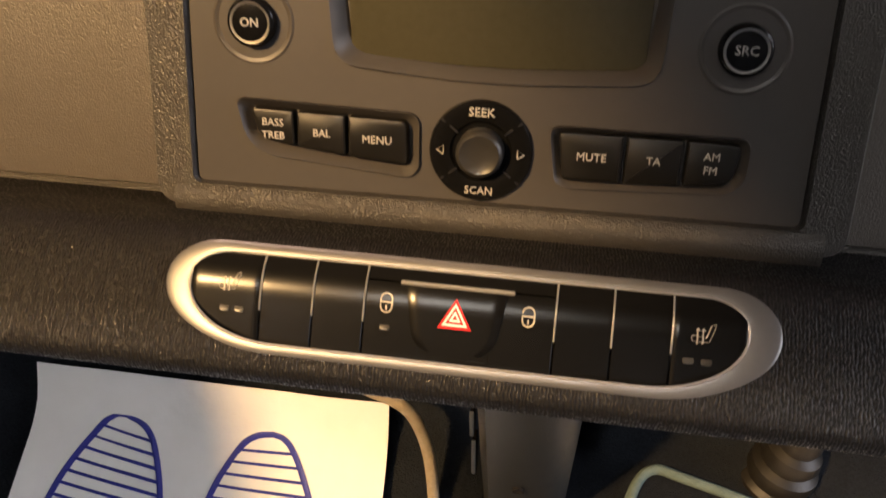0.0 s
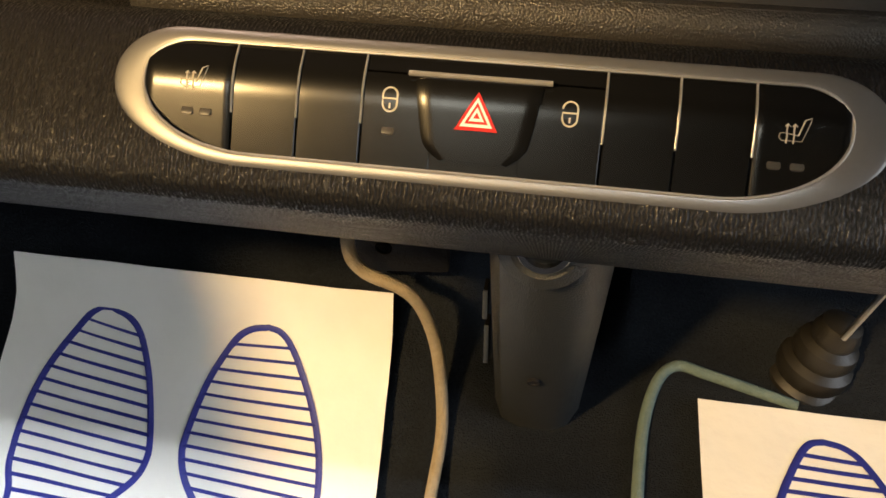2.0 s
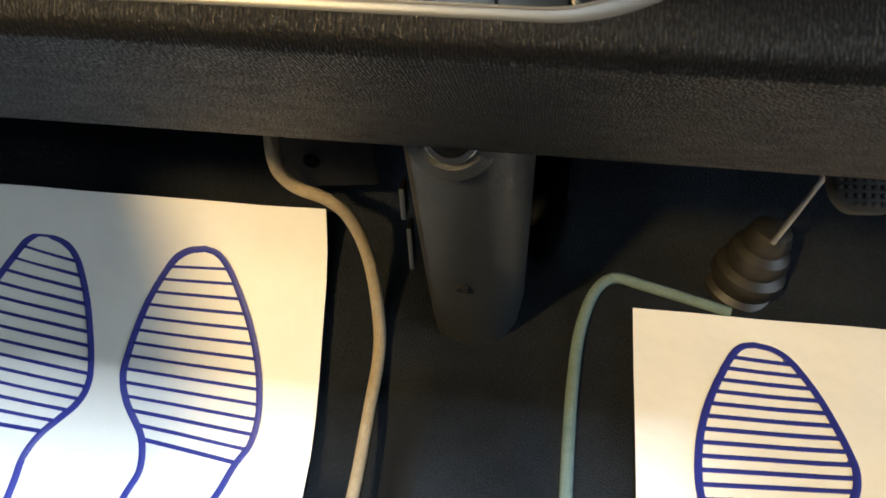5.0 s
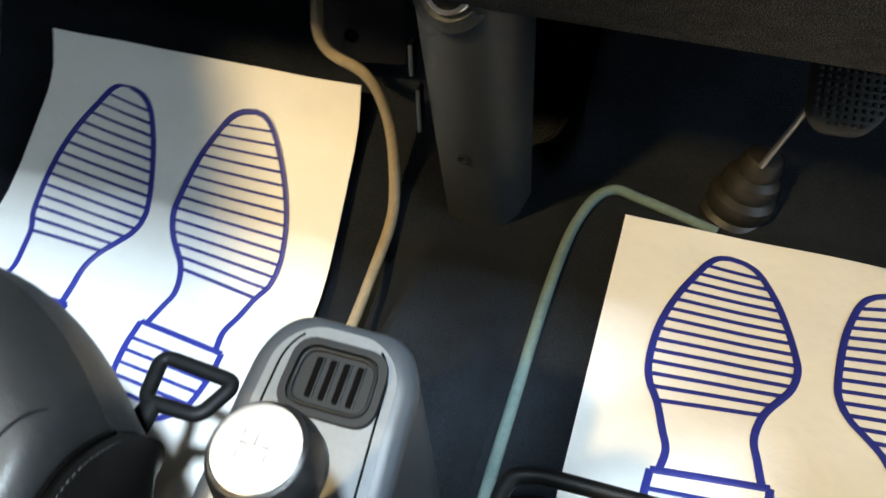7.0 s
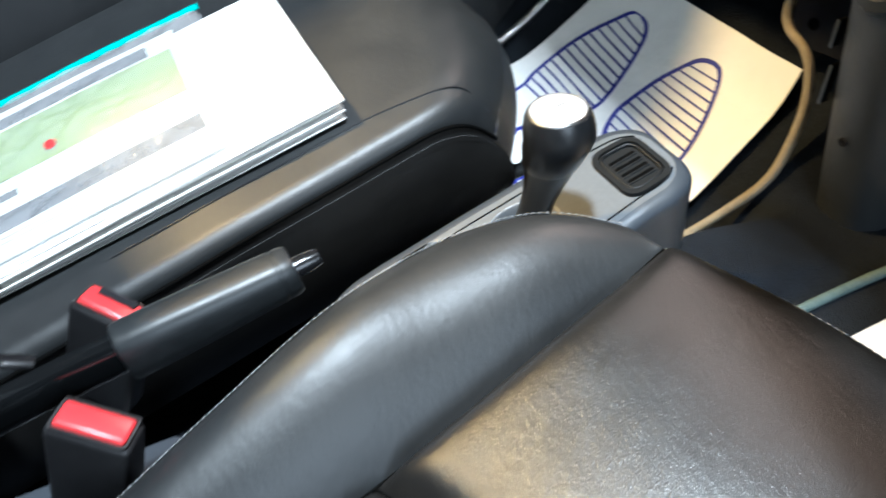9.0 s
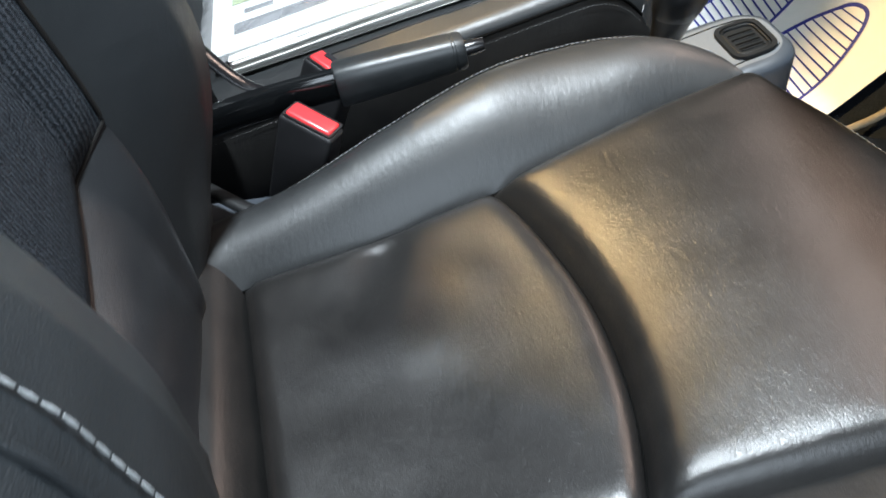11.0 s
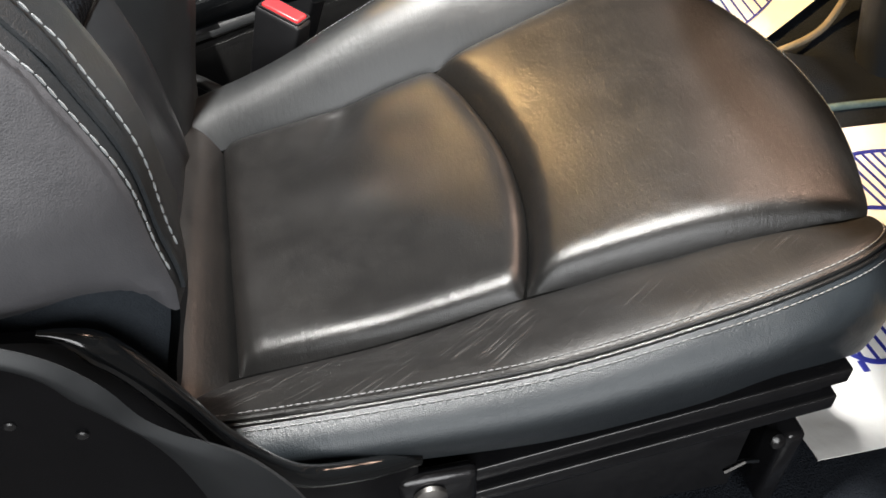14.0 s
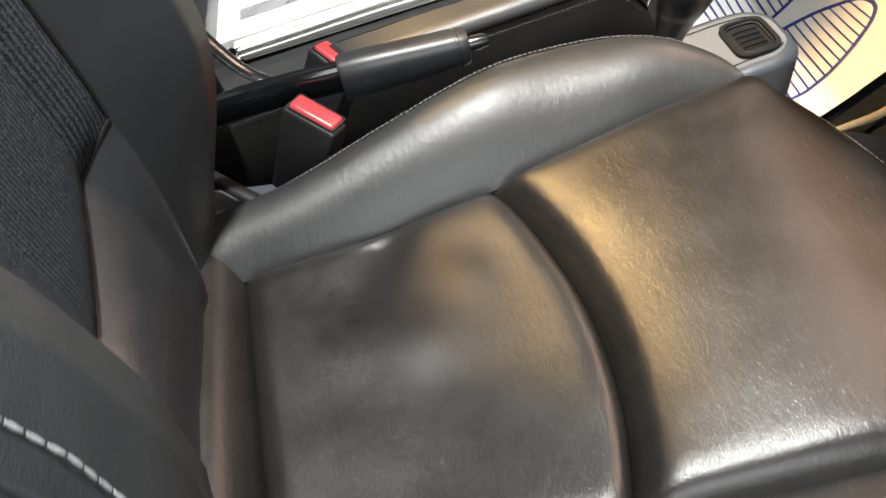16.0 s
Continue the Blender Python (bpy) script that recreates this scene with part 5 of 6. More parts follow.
# runners and side trim under the driver seat
rail = thing("seat_rail", (0.566, -0.06, 0.02), "black steel seat runner with a front bracket", "seat rail")


def rail_z(y):
    return 0.088 + 0.157 * (y + 0.198)


def rail_bar(z_off, h, w, x, y0, y1):
    prof = rounded([(-w / 2, -h / 2), (w / 2, -h / 2), (w / 2, h / 2), (-w / 2, h / 2)], 0.002, 3)
    bm = bmesh.new()
    rws = [[bm.verts.new((x + p.x, y, rail_z(y) + z_off + p.y)) for p in prof] for y in (y0, y1)]
    for j in range(len(prof)):
        bm.faces.new((rws[0][j - 1], rws[0][j], rws[1][j], rws[1][j - 1]))
    bm.faces.new(rws[0])
    bm.faces.new(rws[1])
    return bm


part("upper_runner", rail_bar(-0.006, 0.014, 0.020, 0.560, -0.30, 0.079), M_GLOSS, rail, "gloss black upper runner")
part("lower_runner", rail_bar(-0.026, 0.014, 0.028, 0.560, -0.34, 0.073), M_GLOSS, rail)
part("slot", rail_bar(-0.016, 0.006, 0.014, 0.560, -0.30, 0.066), M_DARK, rail)
part("side_plate", box((0.552, -0.12, 0.02), (0.006, 0.32, 0.11), 0.002), M_BLACK, rail)
br = part("front_bracket", box((0.553, 0.055, 0.035), (0.050, 0.016, 0.085), 0.005, 3, pose(0, 0, 0)), M_GLOSS, rail, "pressed steel front bracket")
part("bolt", lathe([(0.006, 0), (0.006, 0.004), (0.003, 0.006), (0.0002, 0.006)], pose(0.572, 0.045, 0.068, 0, 60, 0), 8), M_GLOSS, br)
part("clip", tube([(0.575, 0.035, 0.05), (0.580, 0.02, 0.062), (0.578, 0.01, 0.05)], 0.002, 6), M_CHROME, br)
part("inner_runner", rail_bar(-0.02, 0.03, 0.024, 0.19, -0.34, 0.062), M_BLACK, rail)

trim = thing("seat_side_trim", (0.585, -0.32, 0.02), "black plastic side trim with gloss edge below the backrest", "seat trim")
lever_line = smooth_line([(0.604, -0.46, 0.320), (0.602, -0.38, 0.312), (0.600, -0.337, 0.303), (0.598, -0.319, 0.282), (0.595, -0.305, 0.245), (0.591, -0.290, 0.200), (0.586, -0.263, 0.153), (0.580, -0.229, 0.136), (0.570, -0.195, 0.124)], 40)
part("gloss_edge", tube(lever_line[9:], lambda t: 0.0072 * min(1.0, 0.25 + 6 * t) - 0.001 * t, 14), M_PIANO, trim, "curved gloss black edge")
part("side_cover", thick(grid(lambda u, v: lever_line[round(u * 39)] + Vector((0.004 + 0.010 * v, -0.01 * v, -0.20 * v)), 39, 8), 0.006), M_TRIM, trim, "matt black cover")
shell_top = smooth_line([(0.62, -0.404, 0.351), (0.62, -0.344, 0.321), (0.62, -0.321, 0.295), (0.62, -0.308, 0.265), (0.62, -0.279, 0.232), (0.62, -0.263, 0.202), (0.62, -0.255, 0.179)], 40)
shell_low = smooth_line([(0.62, -0.408, 0.341), (0.62, -0.348, 0.311), (0.62, -0.331, 0.285), (0.62, -0.319, 0.268), (0.62, -0.306, 0.237), (0.62, -0.298, 0.198), (0.62, -0.297, 0.172)], 40)
part("lower_shell", thick(grid(lambda u, v: shell_top[round(u * 39)].lerp(shell_low[round(u * 39)], v) + Vector((0.004 * math.sin(math.pi * v), 0, 0)), 39, 6), 0.004), M_SLATESHELL, trim, "slate plastic lower shell")
for y, z in ((-0.365, 0.262), (-0.341, 0.248)):
    part("screw", lathe([(0.0026, -0.006), (0.0026, -0.0014), (0.0018, -0.0008), (0.0002, -0.0010)], pose(0.6095, y, z, 0, 90, 0), 12), M_BLACK, trim)
part("hinge_plate", box((0.575, -0.185, 0.085), (0.012, 0.05, 0.055), 0.006, 3), M_GLOSS, trim)
part("hinge_bolt", lathe([(0.010, 0), (0.010, 0.003), (0.006, 0.005), (0.0002, 0.005)], pose(0.582, -0.190, 0.098, 0, 90, 0), 20), M_STEEL, trim)


# ---- passenger seat ----
pseat = thing("passenger_seat", (-0.26, -0.05, 0.0), "black leather passenger seat with piped edge", "car seat", "front seats")


def pz(y):
    return 0.187 + 0.275 * (y - 0.119)


def p_front_y(d):
    """The cushion's front edge, drawn back at its corners; d is the distance from its side."""
    return 0.175 - 0.060 * max(0.0, 1 - d / 0.13) ** 2


def p_top(u, v):
    """The cushion's upper skin: it rolls over at its sides and, more widely, at its front."""
    d = min(u, 1 - u) * 0.43
    x, y = -0.053 - 0.43 * u, -0.36 + (p_front_y(d) + 0.36) * v
    q = max(0.0, 1 - d / 0.014)
    roll_side = 0.013 * (1 - math.sqrt(1 - q * q)) + 0.003 * max(0.0, 1 - d / 0.040)
    fr = max(0.0, (v - 0.84) / 0.16)
    z = pz(y) + 0.003 - roll_side - 0.042 * fr ** 2.6 + 0.006 * math.sin(math.pi * u)
    return (x, y, z + 0.0012 * noise.noise(Vector((x * 14, y * 14, 6))))


def p_at(x, y):
    u = (-0.053 - x) / 0.43
    return p_top(u, (y + 0.36) / (p_front_y(min(u, 1 - u) * 0.43) + 0.36))


part("cushion", grid(lambda u, v: p_top(0.5 - 0.5 * math.cos(math.pi * u), v), 90, 80), M_LEATHER_SOFT, pseat, "smooth black leather cushion")


def p_side(u, v):
    a = Vector(p_top(0.0, u))
    return a + Vector((0.010 * math.sin(math.pi * min(1, v * 0.9)), 0.016 * step(0.8, 1, u) * math.sin(math.pi * v * 0.8), -0.115 * v * (1 - 0.45 * step(0.94, 1.0, u))))


# same leather as the driver's skirt, here the darker copy for its shade
part("cushion_side", grid(p_side, 80, 14), M_LEATHER, pseat, "tall dark leather cushion side")


def p_front(u, v):
    a = Vector(p_top(u, 1.0))
    return a + Vector((0, 0.016 * math.sin(math.pi * v * 0.8), -0.065 * v))


part("cushion_front", grid(p_front, 60, 12), M_LEATHER_SIDE, pseat)
p_edge = [Vector(p_top(0.0, k / 99)) for k in range(100)]
part("piping", tube([p + Vector((0.001, 0, 0.0002)) for p in p_edge], 0.0016, 8), M_SLOT, pseat, "rolled leather piping")
part("stitching", stitches([p + Vector((0.0048, 0, -0.0070)) for p in p_edge], 0.003, 0.0016, 0.00030), M_DULL_THREAD, pseat, "pale grey thread")
fold = smooth_line([p_at(-0.060, 0.112), p_at(-0.071, 0.096), p_at(-0.077, 0.076), p_at(-0.086, 0.025), p_at(-0.089, -0.024), p_at(-0.091, -0.10), p_at(-0.092, -0.20)], 50)
part("fold_seam", tube([p + Vector((0, 0, 0.0003)) for p in fold], 0.0009, 6), M_BLACK, pseat)


def p_back(u, v):
    z = 0.08 + 0.98 * v
    x = -0.252 + 0.228 * (1 - 2 * u) * (1 - 0.35 * step(0.72, 0.92, z))
    f = 0.05 * (abs(2 * u - 1) ** 3)
    return (x, -0.362 - 0.27 * (z - 0.10) + f, z)


part("backrest", grid(p_back, 40, 40), M_LEATHER, pseat)
part("backrest_side", grid(lambda u, v: Vector(p_back(0.0, v)) + Vector((0.018 * math.sin(math.pi * u), -0.14 * u, 0)), 12, 30), M_VINYL, pseat)
part("cushion_base", box((-0.285, -0.12, 0.0), (0.28, 0.40, 0.09), 0.02), M_BLACK, pseat)
# added out of view, sized so it shades the driver's panel from the warm lamp
rest = part("head_restraint", box((-0.225, -0.625, 1.135), (0.250, 0.09, 0.17), 0.036, 5), M_LEATHER, pseat, "padded leather head restraint")
for x in (-0.29, -0.16):
    part("post", tube([(x, -0.625, 1.00), (x, -0.625, 1.08)], 0.006, 10), M_STEEL, rest, "steel post")

# ---- gear console ----
console = thing("gear_console", (0.055, 0.08, 0.05), "silver-grey gear console with air vent and cup recess", "console")


REAR, NOSE_Y = -0.062, 0.194


def top_z(y):
    return float(np.interp(y, (-0.14, -0.06, 0.0, 0.076, 0.15, 0.205), (0.062, 0.084, 0.102, 0.127, 0.152, 0.165)))


def end_round(y, w, r):
    """Half width at y, drawn in to a rounded end at the front and the back."""
    for end, s in ((NOSE_Y, 1), (REAR, -1)):
        d = r - (end - y) * s
        if d > 0:
            w = w - r * (1 - math.sqrt(max(0.0, 1 - min(d / r, 1) ** 2)))
    return w


def half_w(y):
    return end_round(y, float(np.interp(y, (-0.07, -0.02, 0.05, 0.15, 0.20), (0.050, 0.053, 0.051, 0.0455, 0.043))), 0.026)


def rows_y(v):
    """Rows crowd towards both rounded ends."""
    return REAR + (NOSE_Y - REAR) * (0.5 - 0.5 * math.cos(math.pi * v))


SHOULDER = 0.011


def console_top(u, v):
    y = rows_y(v)
    w = max(half_w(y) - SHOULDER * 0.75, 0.001)
    x = 0.056 + (2 * u - 1) * w
    z = top_z(y)
    for cx, cy, r, d in ((0.0535, 0.076, 0.0275, 0.015), (0.038, 0.004, 0.029, 0.024)):
        q = math.hypot(x - cx, y - cy) / r
        z -= d * step(1.0, 0.72, q)
    return (x, y, z)


part("top", grid(console_top, 90, 200), M_GREYCONS, console, "silver-grey plastic top plate")


def console_wall(u, v):
    """A rounded shoulder and a wall, from the passenger side over the nose to the driver side."""
    n = u * 2
    s = -1 if n <= 1 else 1
    y = rows_y(n if n <= 1 else 2 - n)
    w, z = half_w(y), top_z(y)
    if v < 0.3:
        a = v / 0.3 * math.pi / 2
        out, dz = SHOULDER * (math.sin(a) - 0.75), -SHOULDER * 0.8 * (1 - math.cos(a))
    else:
        q = (v - 0.3) / 0.7
        out, dz = SHOULDER * 0.25 + 0.007 * q, -SHOULDER * 0.8 - (z - SHOULDER * 0.8 - 0.008) * q
    front = step(0.165, NOSE_Y, y) - step(REAR + 0.03, REAR, y)
    return (0.056 + s * max(w + out, 0.0), y + front * (out + SHOULDER * 0.75) * 0.8, z + dz)


part("wall", grid(console_wall, 240, 22), M_SLATECONS, console, "slate grey plastic side wall")
# vent
VS = math.atan2(0.015, 0.06)
VENT = pose(0.059, 0.166, top_z(0.166) + 0.0015, math.degrees(VS), 0, 0)
v_out = rounded([(-0.0285, -0.022), (0.0285, -0.022), (0.0270, 0.021), (-0.0270, 0.021)], 0.014, 6)
v_in = rounded([(-0.0240, -0.0175), (0.0240, -0.0175), (0.0225, 0.0165), (-0.0225, 0.0165)], 0.011, 6)
vent = part("air_vent", ring(v_out, v_in, -0.006, 0.0022, 0.0015, VENT), M_VENT, console, "black slotted vent")
part("vent_plate", slab(v_in, -0.006, -0.0010, 0.0, VENT), M_VENT, vent)
for k in range(4):
    x = -0.0117 + 0.0078 * k
    # black slab on the plate, coloured like the shade inside a slot
    part("vent_slot", slab(rounded([(x - 0.0017, -0.0120), (x + 0.0017, -0.0120), (x + 0.0017, 0.0110), (x - 0.0017, 0.0110)], 0.0015, 4), -0.004, -0.0006, 0.0, VENT), M_SLOT, vent)
    part("vent_rib", slab(rounded([(x + 0.0019, -0.0122), (x + 0.0030, -0.0122), (x + 0.0030, 0.0112), (x + 0.0019, 0.0112)], 0.0005, 3), -0.004, 0.0002, 0.0003, VENT), M_VENT, vent)
part("vent_bead", tube([VENT @ Vector((p.x * 0.93, p.y * 0.91, 0.0004)) for p in v_in], 0.0011, 8, closed=True), M_VENT, vent, "raised inner rim")
for side in (0.075, 0.925):
    part("edge_groove", tube([Vector(console_top(side, 0.10 + 0.80 * k / 60)) + Vector((0, 0, 0.0001)) for k in range(61)], 0.0007, 6), M_SLOT, console, "thin dark joint along the top plate")
part("cup_liner", lathe([(0.0325, -0.002), (0.031, 0.001), (0.026, 0.002), (0.022, 0.0005), (0.012, 0.001), (0.0002, 0.001)], pose(0.038, 0.004, 0.0795, 17, 0, 0) @ Matrix.Diagonal((0.74, 0.74, 1, 1)), 36), M_VENT, console, "black rubber cup liner")

# gear lever
lever = thing("gear_lever", (0.053, 0.078, 0.115), "black gear lever with a silver-capped round knob", "gear lever")
KM = pose(0.0535, 0.076, 0.114, -5.7, 10.6, 0) @ Matrix.Diagonal((1.0, 1.0, 0.97, 1))


def lever_frame(h):
    """The lever's own frame at a height: its head leans back to the driver."""
    q = step(0.02, 0.115, h)
    return KM @ Matrix.Translation((0, -0.002 * q, h)) @ pose(0, 0, 0, 11 * q, -15 * q, 0)


def turned(profile, sides=40):
    """A turning about the lever's bent axis: rows of radius, height."""
    bm = bmesh.new()
    rows = [[bm.verts.new(lever_frame(min(h, 0.112)) @ Vector((r * math.cos(2 * math.pi * j / sides), r * math.sin(2 * math.pi * j / sides), max(0.0, h - 0.112)))) for j in range(sides)] for r, h in profile]
    for r0, r1 in zip(rows, rows[1:]):
        for j in range(sides):
            bm.faces.new((r0[j - 1], r0[j], r1[j], r1[j - 1]))
    bm.faces.new(rows[0])
    bm.faces.new(rows[-1])
    return bm


part("shaft", turned([(0.0150, -0.004), (0.0130, 0.006), (0.0120, 0.02), (0.0118, 0.04), (0.0124, 0.055), (0.0145, 0.070), (0.0172, 0.082), (0.0186, 0.087)]), M_KNOB, lever, "tapered black shaft")
knob = part("knob", turned([(0.0184, 0.0865), (0.0190, 0.0875), (0.0212, 0.095), (0.0232, 0.104), (0.0242, 0.112), (0.0240, 0.120), (0.0226, 0.1275), (0.0208, 0.1320), (0.0198, 0.1325), (0.0194, 0.1310)]), M_KNOB, lever, "rounded black knob")
part("cap_ring", turned([(0.0202, 0.130), (0.0201, 0.1328), (0.0190, 0.1338), (0.0186, 0.131)]), M_STEEL, knob)
part("cap", turned([(0.0188, 0.129), (0.0186, 0.1333), (0.0150, 0.1348), (0.0080, 0.1357), (0.0002, 0.1360)]), M_KNOBCAP, knob, "satin silver cap with a gear pattern")
HEAD = lever_frame(0.112)
gate = [[(-0.006, 0.006), (-0.006, -0.006)], [(0.006, 0.006), (0.006, -0.006)], [(-0.006, 0.0), (0.006, 0.0)], [(0.0, 0.006), (0.0, 0.0)]]
part("gear_pattern", join(*[tube([HEAD @ Vector((a, b, 0.0239 - 9.0 * (a * a + b * b) * 0.6)) for a, b in g], 0.00035, 5) for g in gate]), M_RUBBER, knob)
part("base_ring", tube([(0.053 + 0.0185 * math.cos(a), 0.076 + 0.0185 * math.sin(a), top_z(0.076 + 0.0185 * math.sin(a)) - 0.010) for a in np.linspace(0, 2 * math.pi, 37)[:-1]], 0.0014, 6, closed=True), M_BLACK, lever)

# folding handle beside the console
handle = thing("loop_handle", (-0.07, 0.16, 0.0), "black plastic loop handle beside the passenger seat", "handle")
loop = rounded([(-0.0960, 0.2040), (-0.0370, 0.1990), (-0.0490, 0.1690), (-0.0895, 0.1690)], [0.010, 0.010, 0.008, 0.008], 6)
part("loop", tube([(q.x, q.y, 0.060) for q in loop], 0.0056, 12, closed=True, flat=0.8), M_VENT, handle)
part("stem", tube(smooth_line([(-0.0830, 0.1720, 0.060), (-0.0845, 0.15, 0.059), (-0.086, 0.125, 0.056), (-0.085, 0.09, 0.038), (-0.08, 0.06, -0.04)], 20), lambda t: 0.0072 + 0.003 * math.sin(math.pi * t), 12, flat=0.6), M_VENT, handle)

# bar that frees the driver seat's runners, under the cushion's nose
bar = thing("seat_slide_bar", (0.19, 0.17, 0.05), "black steel bar under the nose of the driver seat", "seat bar")
part("bar", tube(smooth_line([(0.150, 0.06, 0.055), (0.150, 0.15, 0.058), (0.153, 0.184, 0.060), (0.166, 0.193, 0.060), (0.19, 0.195, 0.060), (0.30, 0.196, 0.060), (0.45, 0.195, 0.060)], 40), 0.0055, 10), M_VENT, bar)

# ---- hand brake and buckles ----
brake = thing("hand_brake", (0.07, -0.25, 0.05), "black moulded hand brake lever between the seats", "hand brake")
ga, gb = Vector((0.071, -0.211, 0.1685)), Vector((0.075, -0.104, 0.190))


def bar(stations, n=28, power=3.2):
    """A rounded square rod through stations of centre, width and height, closed at both ends."""
    bm = bmesh.new()
    rows = []
    for c, w, h in stations:
        ring_row = []
        for k in range(n):
            a = 2 * math.pi * k / n
            ca, sa = math.cos(a), math.sin(a)
            r = (abs(ca) ** power + abs(sa) ** power) ** (-1 / power)
            ring_row.append(bm.verts.new(Vector(c) + Vector((w / 2 * r * ca, -0.18 * h / 2 * r * sa, h / 2 * r * sa))))
        rows.append(ring_row)
    for r0, r1 in zip(rows, rows[1:]):
        for k in range(n):
            bm.faces.new((r0[k - 1], r0[k], r1[k], r1[k - 1]))
    bm.faces.new(rows[0])
    bm.faces.new(rows[-1])
    return bm


part("grip", bar([(ga.lerp(gb, q), 0.027 * e, (0.037 - 0.008 * q) * e) for q, e in ((0.0, 0.86), (0.008, 0.96), (0.03, 1.0), (0.25, 1.02), (0.5, 1.02), (0.75, 1.0), (0.90, 0.99), (0.905, 0.95), (0.92, 0.95), (0.925, 0.99), (0.975, 0.97), (0.995, 0.90), (1.0, 0.80))]), M_GRIP, brake, "moulded black grip with worn sheen")
part("button", tube([gb, gb.lerp(ga, -0.08), gb.lerp(ga, -0.15)], lambda t: 0.0065 if t < 0.9 else 0.0052, 14), M_GLOSS, brake, "gloss black release button")
bar_line = smooth_line([ga + Vector((0, 0.012, 0.003)), (0.070, -0.26, 0.161), (0.068, -0.32, 0.146), (0.066, -0.40, 0.120), (0.064, -0.50, 0.085)], 16)
part("lever_bar", bar([(p, 0.015, 0.026) for p in bar_line], 20, 4.0), M_PIANO, brake, "gloss black pressed lever")
part("gaiter", box((0.062, -0.46, 0.05), (0.045, 0.12, 0.05), 0.015, 3), M_DARK, brake)


def buckle(base, top, wide, label, opened):
    """wide: the level direction along which the buckle is broad."""
    b = thing("belt_buckle", base, label, "belt buckle", "seat belt buckles")
    up = (Vector(top) - Vector(base)).normalized()
    ax = Vector(wide)
    ax = (ax - up * ax.dot(up)).normalized()
    ay = up.cross(ax)
    m = Matrix(((ax.x, ay.x, up.x, top[0]), (ax.y, ay.y, up.y, top[1]), (ax.z, ay.z, up.z, top[2]), (0, 0, 0, 1)))
    h = (Vector(top) - Vector(base)).length
    part("body", box((0, 0, -h / 2), (0.049, 0.023, h), 0.004, 3, m), M_BLACK, b, "black plastic body")
    part("release_button", box((0, 0.0010, 0.0005), (0.041, 0.0170, 0.006), 0.0025, 3, m), M_RED, b, "red plastic release button")
    part("button_rim", ring(rounded([(-0.0222, -0.0098), (0.0222, -0.0098), (0.0222, 0.0118), (-0.0222, 0.0118)], 0.003, 4), rounded([(-0.0205, -0.0082), (0.0205, -0.0082), (0.0205, 0.0102), (-0.0205, 0.0102)], 0.002, 4), -0.004, 0.0016, 0.0006, m), M_BLACK, b)
    if opened:
        part("tongue_slot", box((0, 0.006, 0.002), (0.026, 0.006, 0.006), 0.001, 2, m), M_DARK, b)
    part("strap", box((0, 0, -h - 0.02), (0.026, 0.006, 0.06), 0.002, 2, m), M_DARK, b)
    return b


buckle((0.100, -0.256, 0.075), (0.110, -0.236, 0.163), (0.62, 0.78, -0.1), "black belt buckle with red button beside the driver seat", False)
buckle((0.004, -0.235, 0.07), (0.013, -0.209, 0.151), (0.70, 0.70, 0.0), "black belt buckle with red button beside the passenger seat", True)
strap = smooth_line([(-0.050, -0.40, 0.27), (-0.020, -0.345, 0.200), (0.008, -0.295, 0.150), (0.020, -0.262, 0.136)], 20)
tagged(part("seat_lever", tube(strap, lambda t: 0.0095 - 0.0045 * t * t, 12, flat=0.45), M_GLOSS), "gloss black seat folding lever by the passenger backrest", "lever")

# on the tunnel between the seats
# added plate in place of a pale, lamp-lit patch of the tunnel floor
tagged(part("tunnel_plate", slab(rounded([(0.026, -0.37), (0.078, -0.37), (0.076, -0.195), (0.030, -0.195)], 0.012, 5), 0.012, 0.030, 0.003), M_SLATECONS), "grey plate added for a pale lit patch on the tunnel", "tunnel plate")
conduit = smooth_line([(0.020, -0.40, 0.064), (0.036, -0.346, 0.060), (0.056, -0.322, 0.058), (0.074, -0.303, 0.056), (0.092, -0.275, 0.050), (0.104, -0.24, 0.036)], 30)
tagged(part("wiring_conduit", tube(conduit, 0.0075, 12, flat=0.6), M_VENT), "black plastic wiring conduit beside the belt buckle", "conduit")

# steering wheel
wheel = thing("steering_wheel", (0.387, 0.066, 0.611), "black leather steering wheel seen at its lower rim", "steering wheel")
WM = pose(0.387, 0.066, 0.6106, 80, 0, 0)
part("rim", tube([WM @ Vector((0.178 * math.cos(a), 0.178 * math.sin(a), 0)) for a in np.linspace(0, 2 * math.pi, 97)[:-1]], 0.0165, 16, closed=True), M_LEATHER, wheel)
part("hub", lathe([(0.060, -0.05), (0.075, -0.02), (0.070, 0.0), (0.05, 0.01), (0.0002, 0.014)], WM, 40), M_BLACK, wheel)
for a in (-20, 200):
    ca, sa = math.cos(radians(a)), math.sin(radians(a))
    part("spoke", tube([WM @ Vector((0.06 * ca, 0.06 * sa, -0.008)), WM @ Vector((0.12 * ca, 0.12 * sa, -0.004)), WM @ Vector((0.178 * ca, 0.168 * sa, 0))], 0.014, 10, flat=0.6), M_BLACK, wheel)
part("column_shroud", tube([WM @ Vector((0, 0, -0.03)), WM @ Vector((0, 0, -0.12)), WM @ Vector((0, 0, -0.26))], lambda t: 0.045 + 0.02 * t, 20), M_PANEL, wheel)

# ---- papers on the passenger seat ----
papers = thing("brochure_pack", (-0.20, -0.15, 0.13), "white papers in a clear zip bag with green leaflet", "papers")
PA = Vector((-0.094, -0.004, 0))
along, across_v = Vector((-0.05, -1, 0)).normalized(), Vector((-1, 0.05, 0)).normalized()


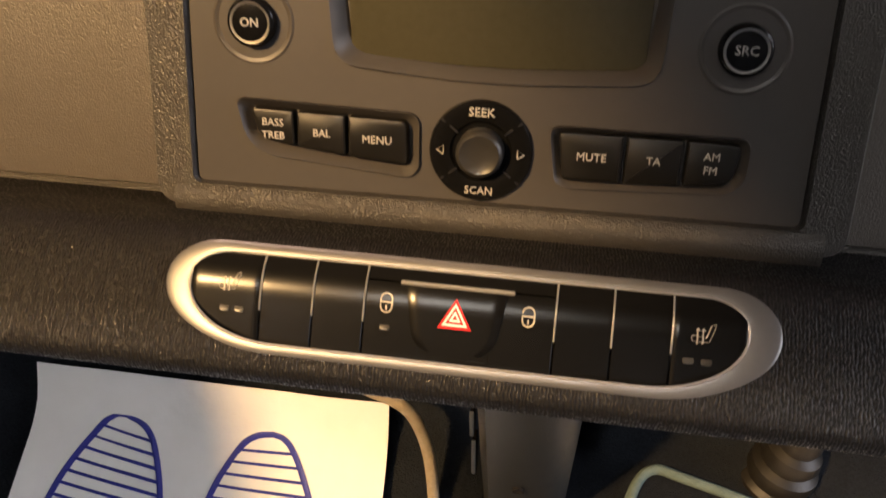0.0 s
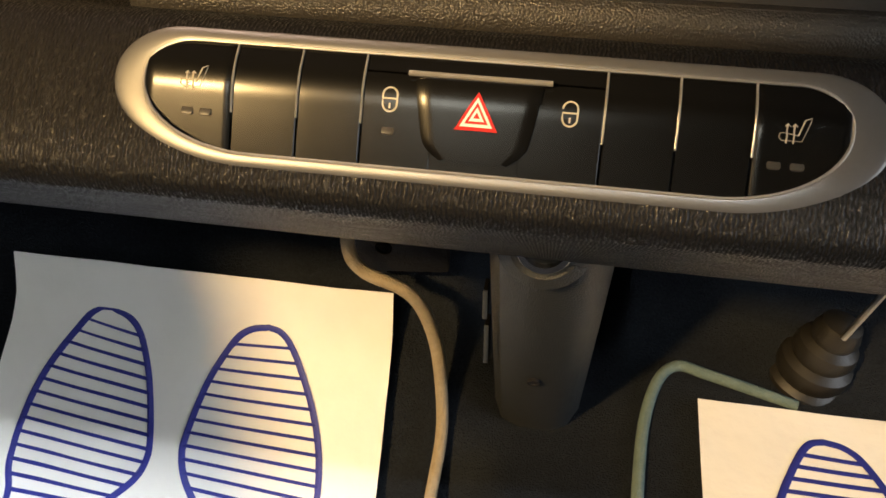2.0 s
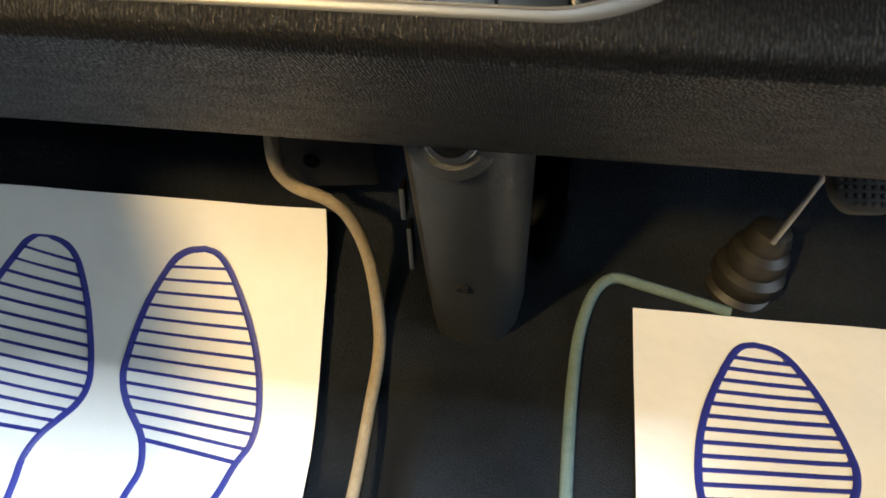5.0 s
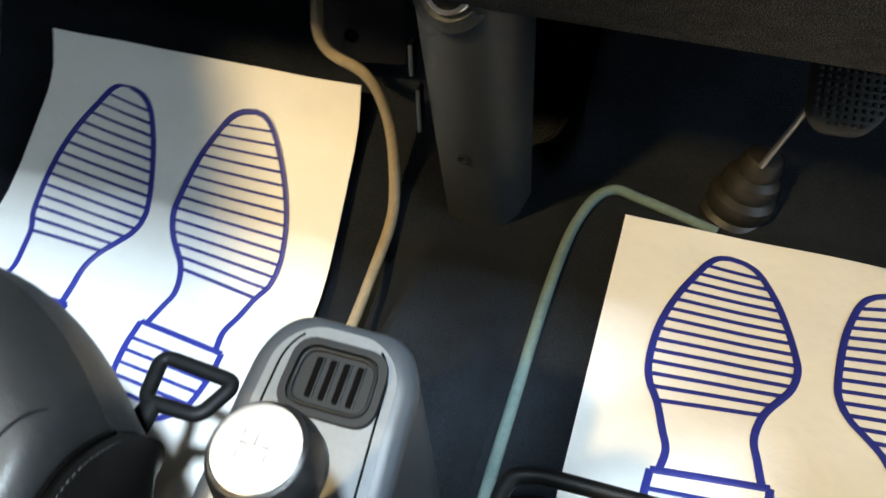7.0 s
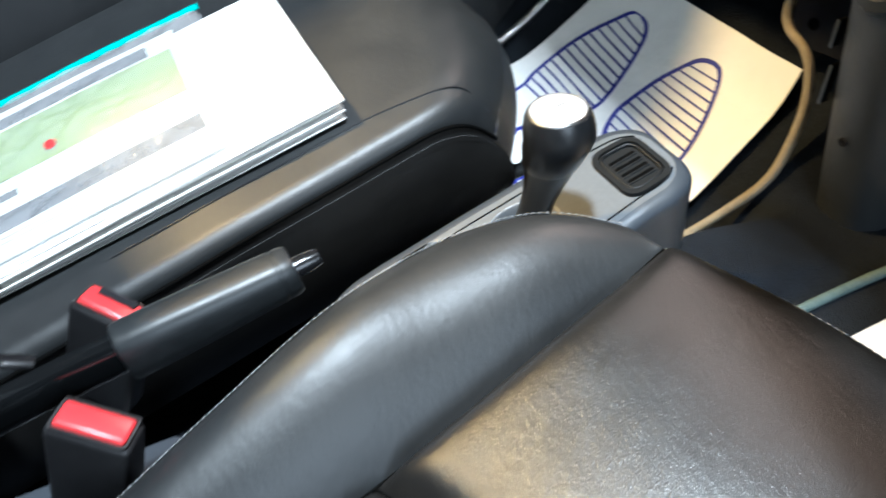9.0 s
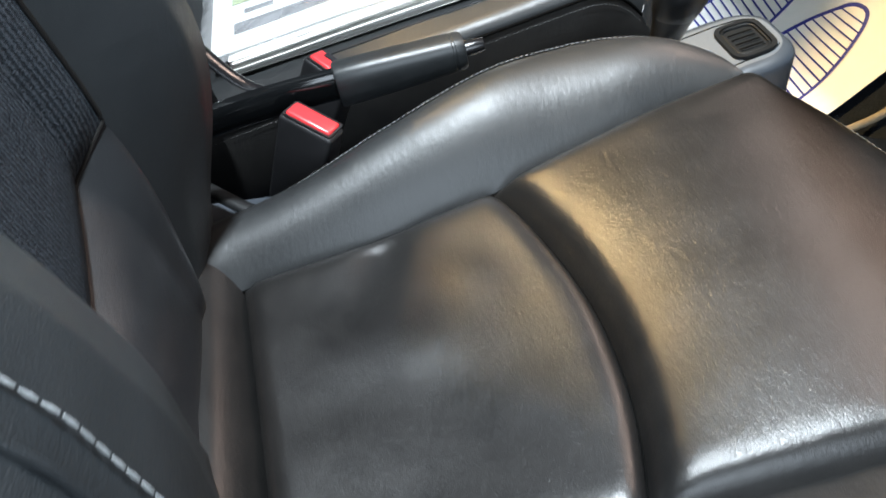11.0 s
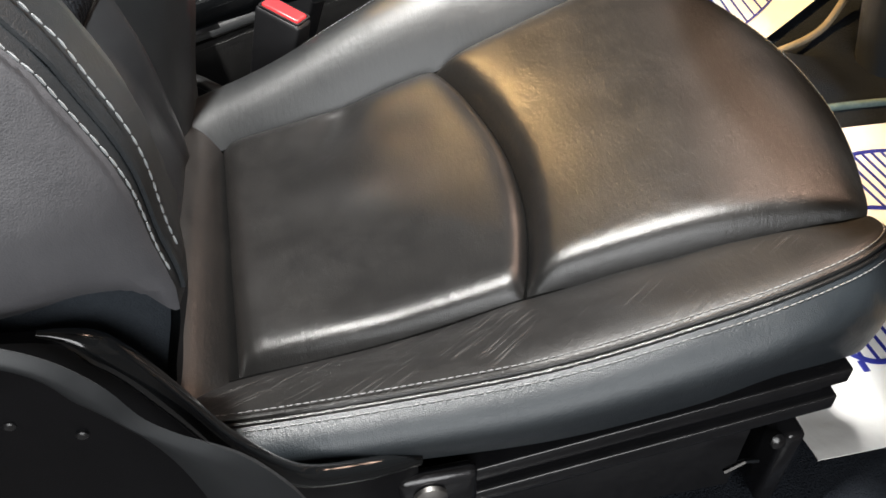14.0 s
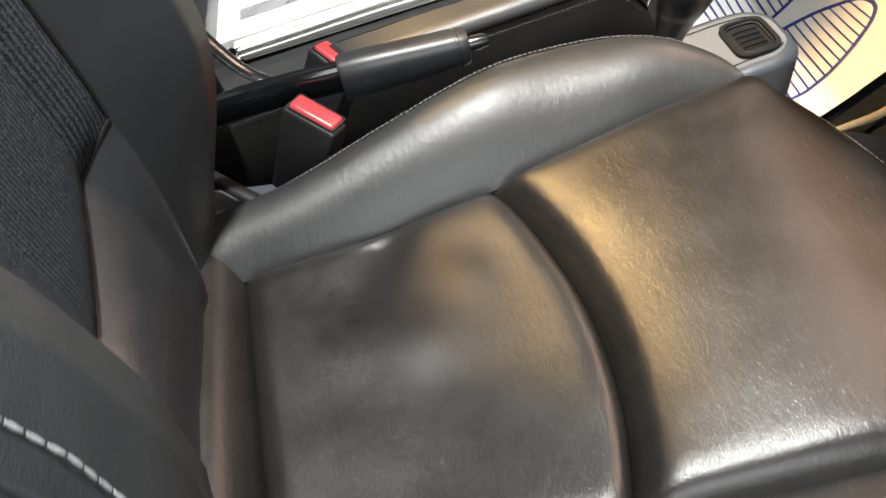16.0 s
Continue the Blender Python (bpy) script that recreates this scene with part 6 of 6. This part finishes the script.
def crumple(x, y, lift):
    return 0.0020 * noise.noise(Vector((x * 9, y * 9, lift * 400)))


def sheet(name, a0, a1, c0, c1, lift, mat, label="", t=0.0008, turn=0.0):
    """A rectangle on the cushion: a along the pack's near edge, c across it."""
    def fn(u, v):
        a, c = a0 + (a1 - a0) * u, c0 + (c1 - c0) * v
        p = PA + along * (a + turn * c) + across_v * (c - turn * a)
        return (p.x, p.y, pz(p.y) + 0.018 + lift + crumple(p.x, p.y, lift))
    return part(name, thick(grid(fn, 20, 20), t), mat, papers, label)


for k in range(10):
    sheet("paper_sheet", 0.0035 * ((k * 5) % 4) - 0.004, 0.292 + 0.004 * (k % 3), 0.0020 * ((k * 3) % 4), 0.207, 0.0022 * k - 0.0088, M_PAPER, "", 0.0009, 0.006 * ((k * 7) % 5 - 2))
sheet("cover_page", 0.090, 0.318, 0.012, 0.212, 0.0138, M_COVER, "glossy white and green leaflet cover")
sheet("leaflet", 0.098, 0.296, 0.108, 0.181, 0.0150, M_GREEN, "green printed panel")
sheet("dark_band", 0.096, 0.292, 0.049, 0.070, 0.0152, M_NAVY, "dark printed strip", 0.0008, 0.02)
sheet("dark_band", 0.118, 0.296, 0.185, 0.201, 0.0156, M_NAVY, "dark printed strip")
sheet("print_bar", 0.250, 0.282, 0.082, 0.090, 0.0152, M_NAVY)
for c0 in (0.030, 0.036):
    sheet("print_bar", 0.16, 0.27, c0, c0 + 0.0016, 0.0152, M_PALE_PRINT)
part("red_mark", lathe([(0.0065, 0), (0.0062, 0.0012), (0.0045, 0.0016), (0.0002, 0.0016)], pose(-0.228, -0.215, pz(-0.215) + 0.0345, 12, 0, 0) @ Matrix.Diagonal((1.0, 0.8, 1, 1)), 16), M_RED, papers, "small red round seal")
sheet("zip_strip", 0.060, 0.330, 0.222, 0.232, 0.0160, M_TEAL, "teal zip strip", 0.0012)


def bag(u, v):
    q = PA + along * (0.060 + 0.272 * u) + across_v * (0.006 + 0.222 * v)
    lift = 0.0182 + 0.0034 * noise.noise(Vector((q.x * 30, q.y * 30, 8))) + 0.0034 * abs(noise.noise(Vector((q.x * 55 + q.y * 20, q.y * 38, 5)))) + 0.0022 * noise.noise(Vector((q.x * 80, q.y * 80, 3)))
    rim = min(u, 1 - u, v, 1 - v)
    return (q.x, q.y, pz(q.y) + 0.018 + lift - 0.010 * max(0.0, 1 - rim / 0.06) ** 2)


part("zip_bag", grid(bag, 90, 80), M_FILM, papers, "clear crinkled plastic bag")
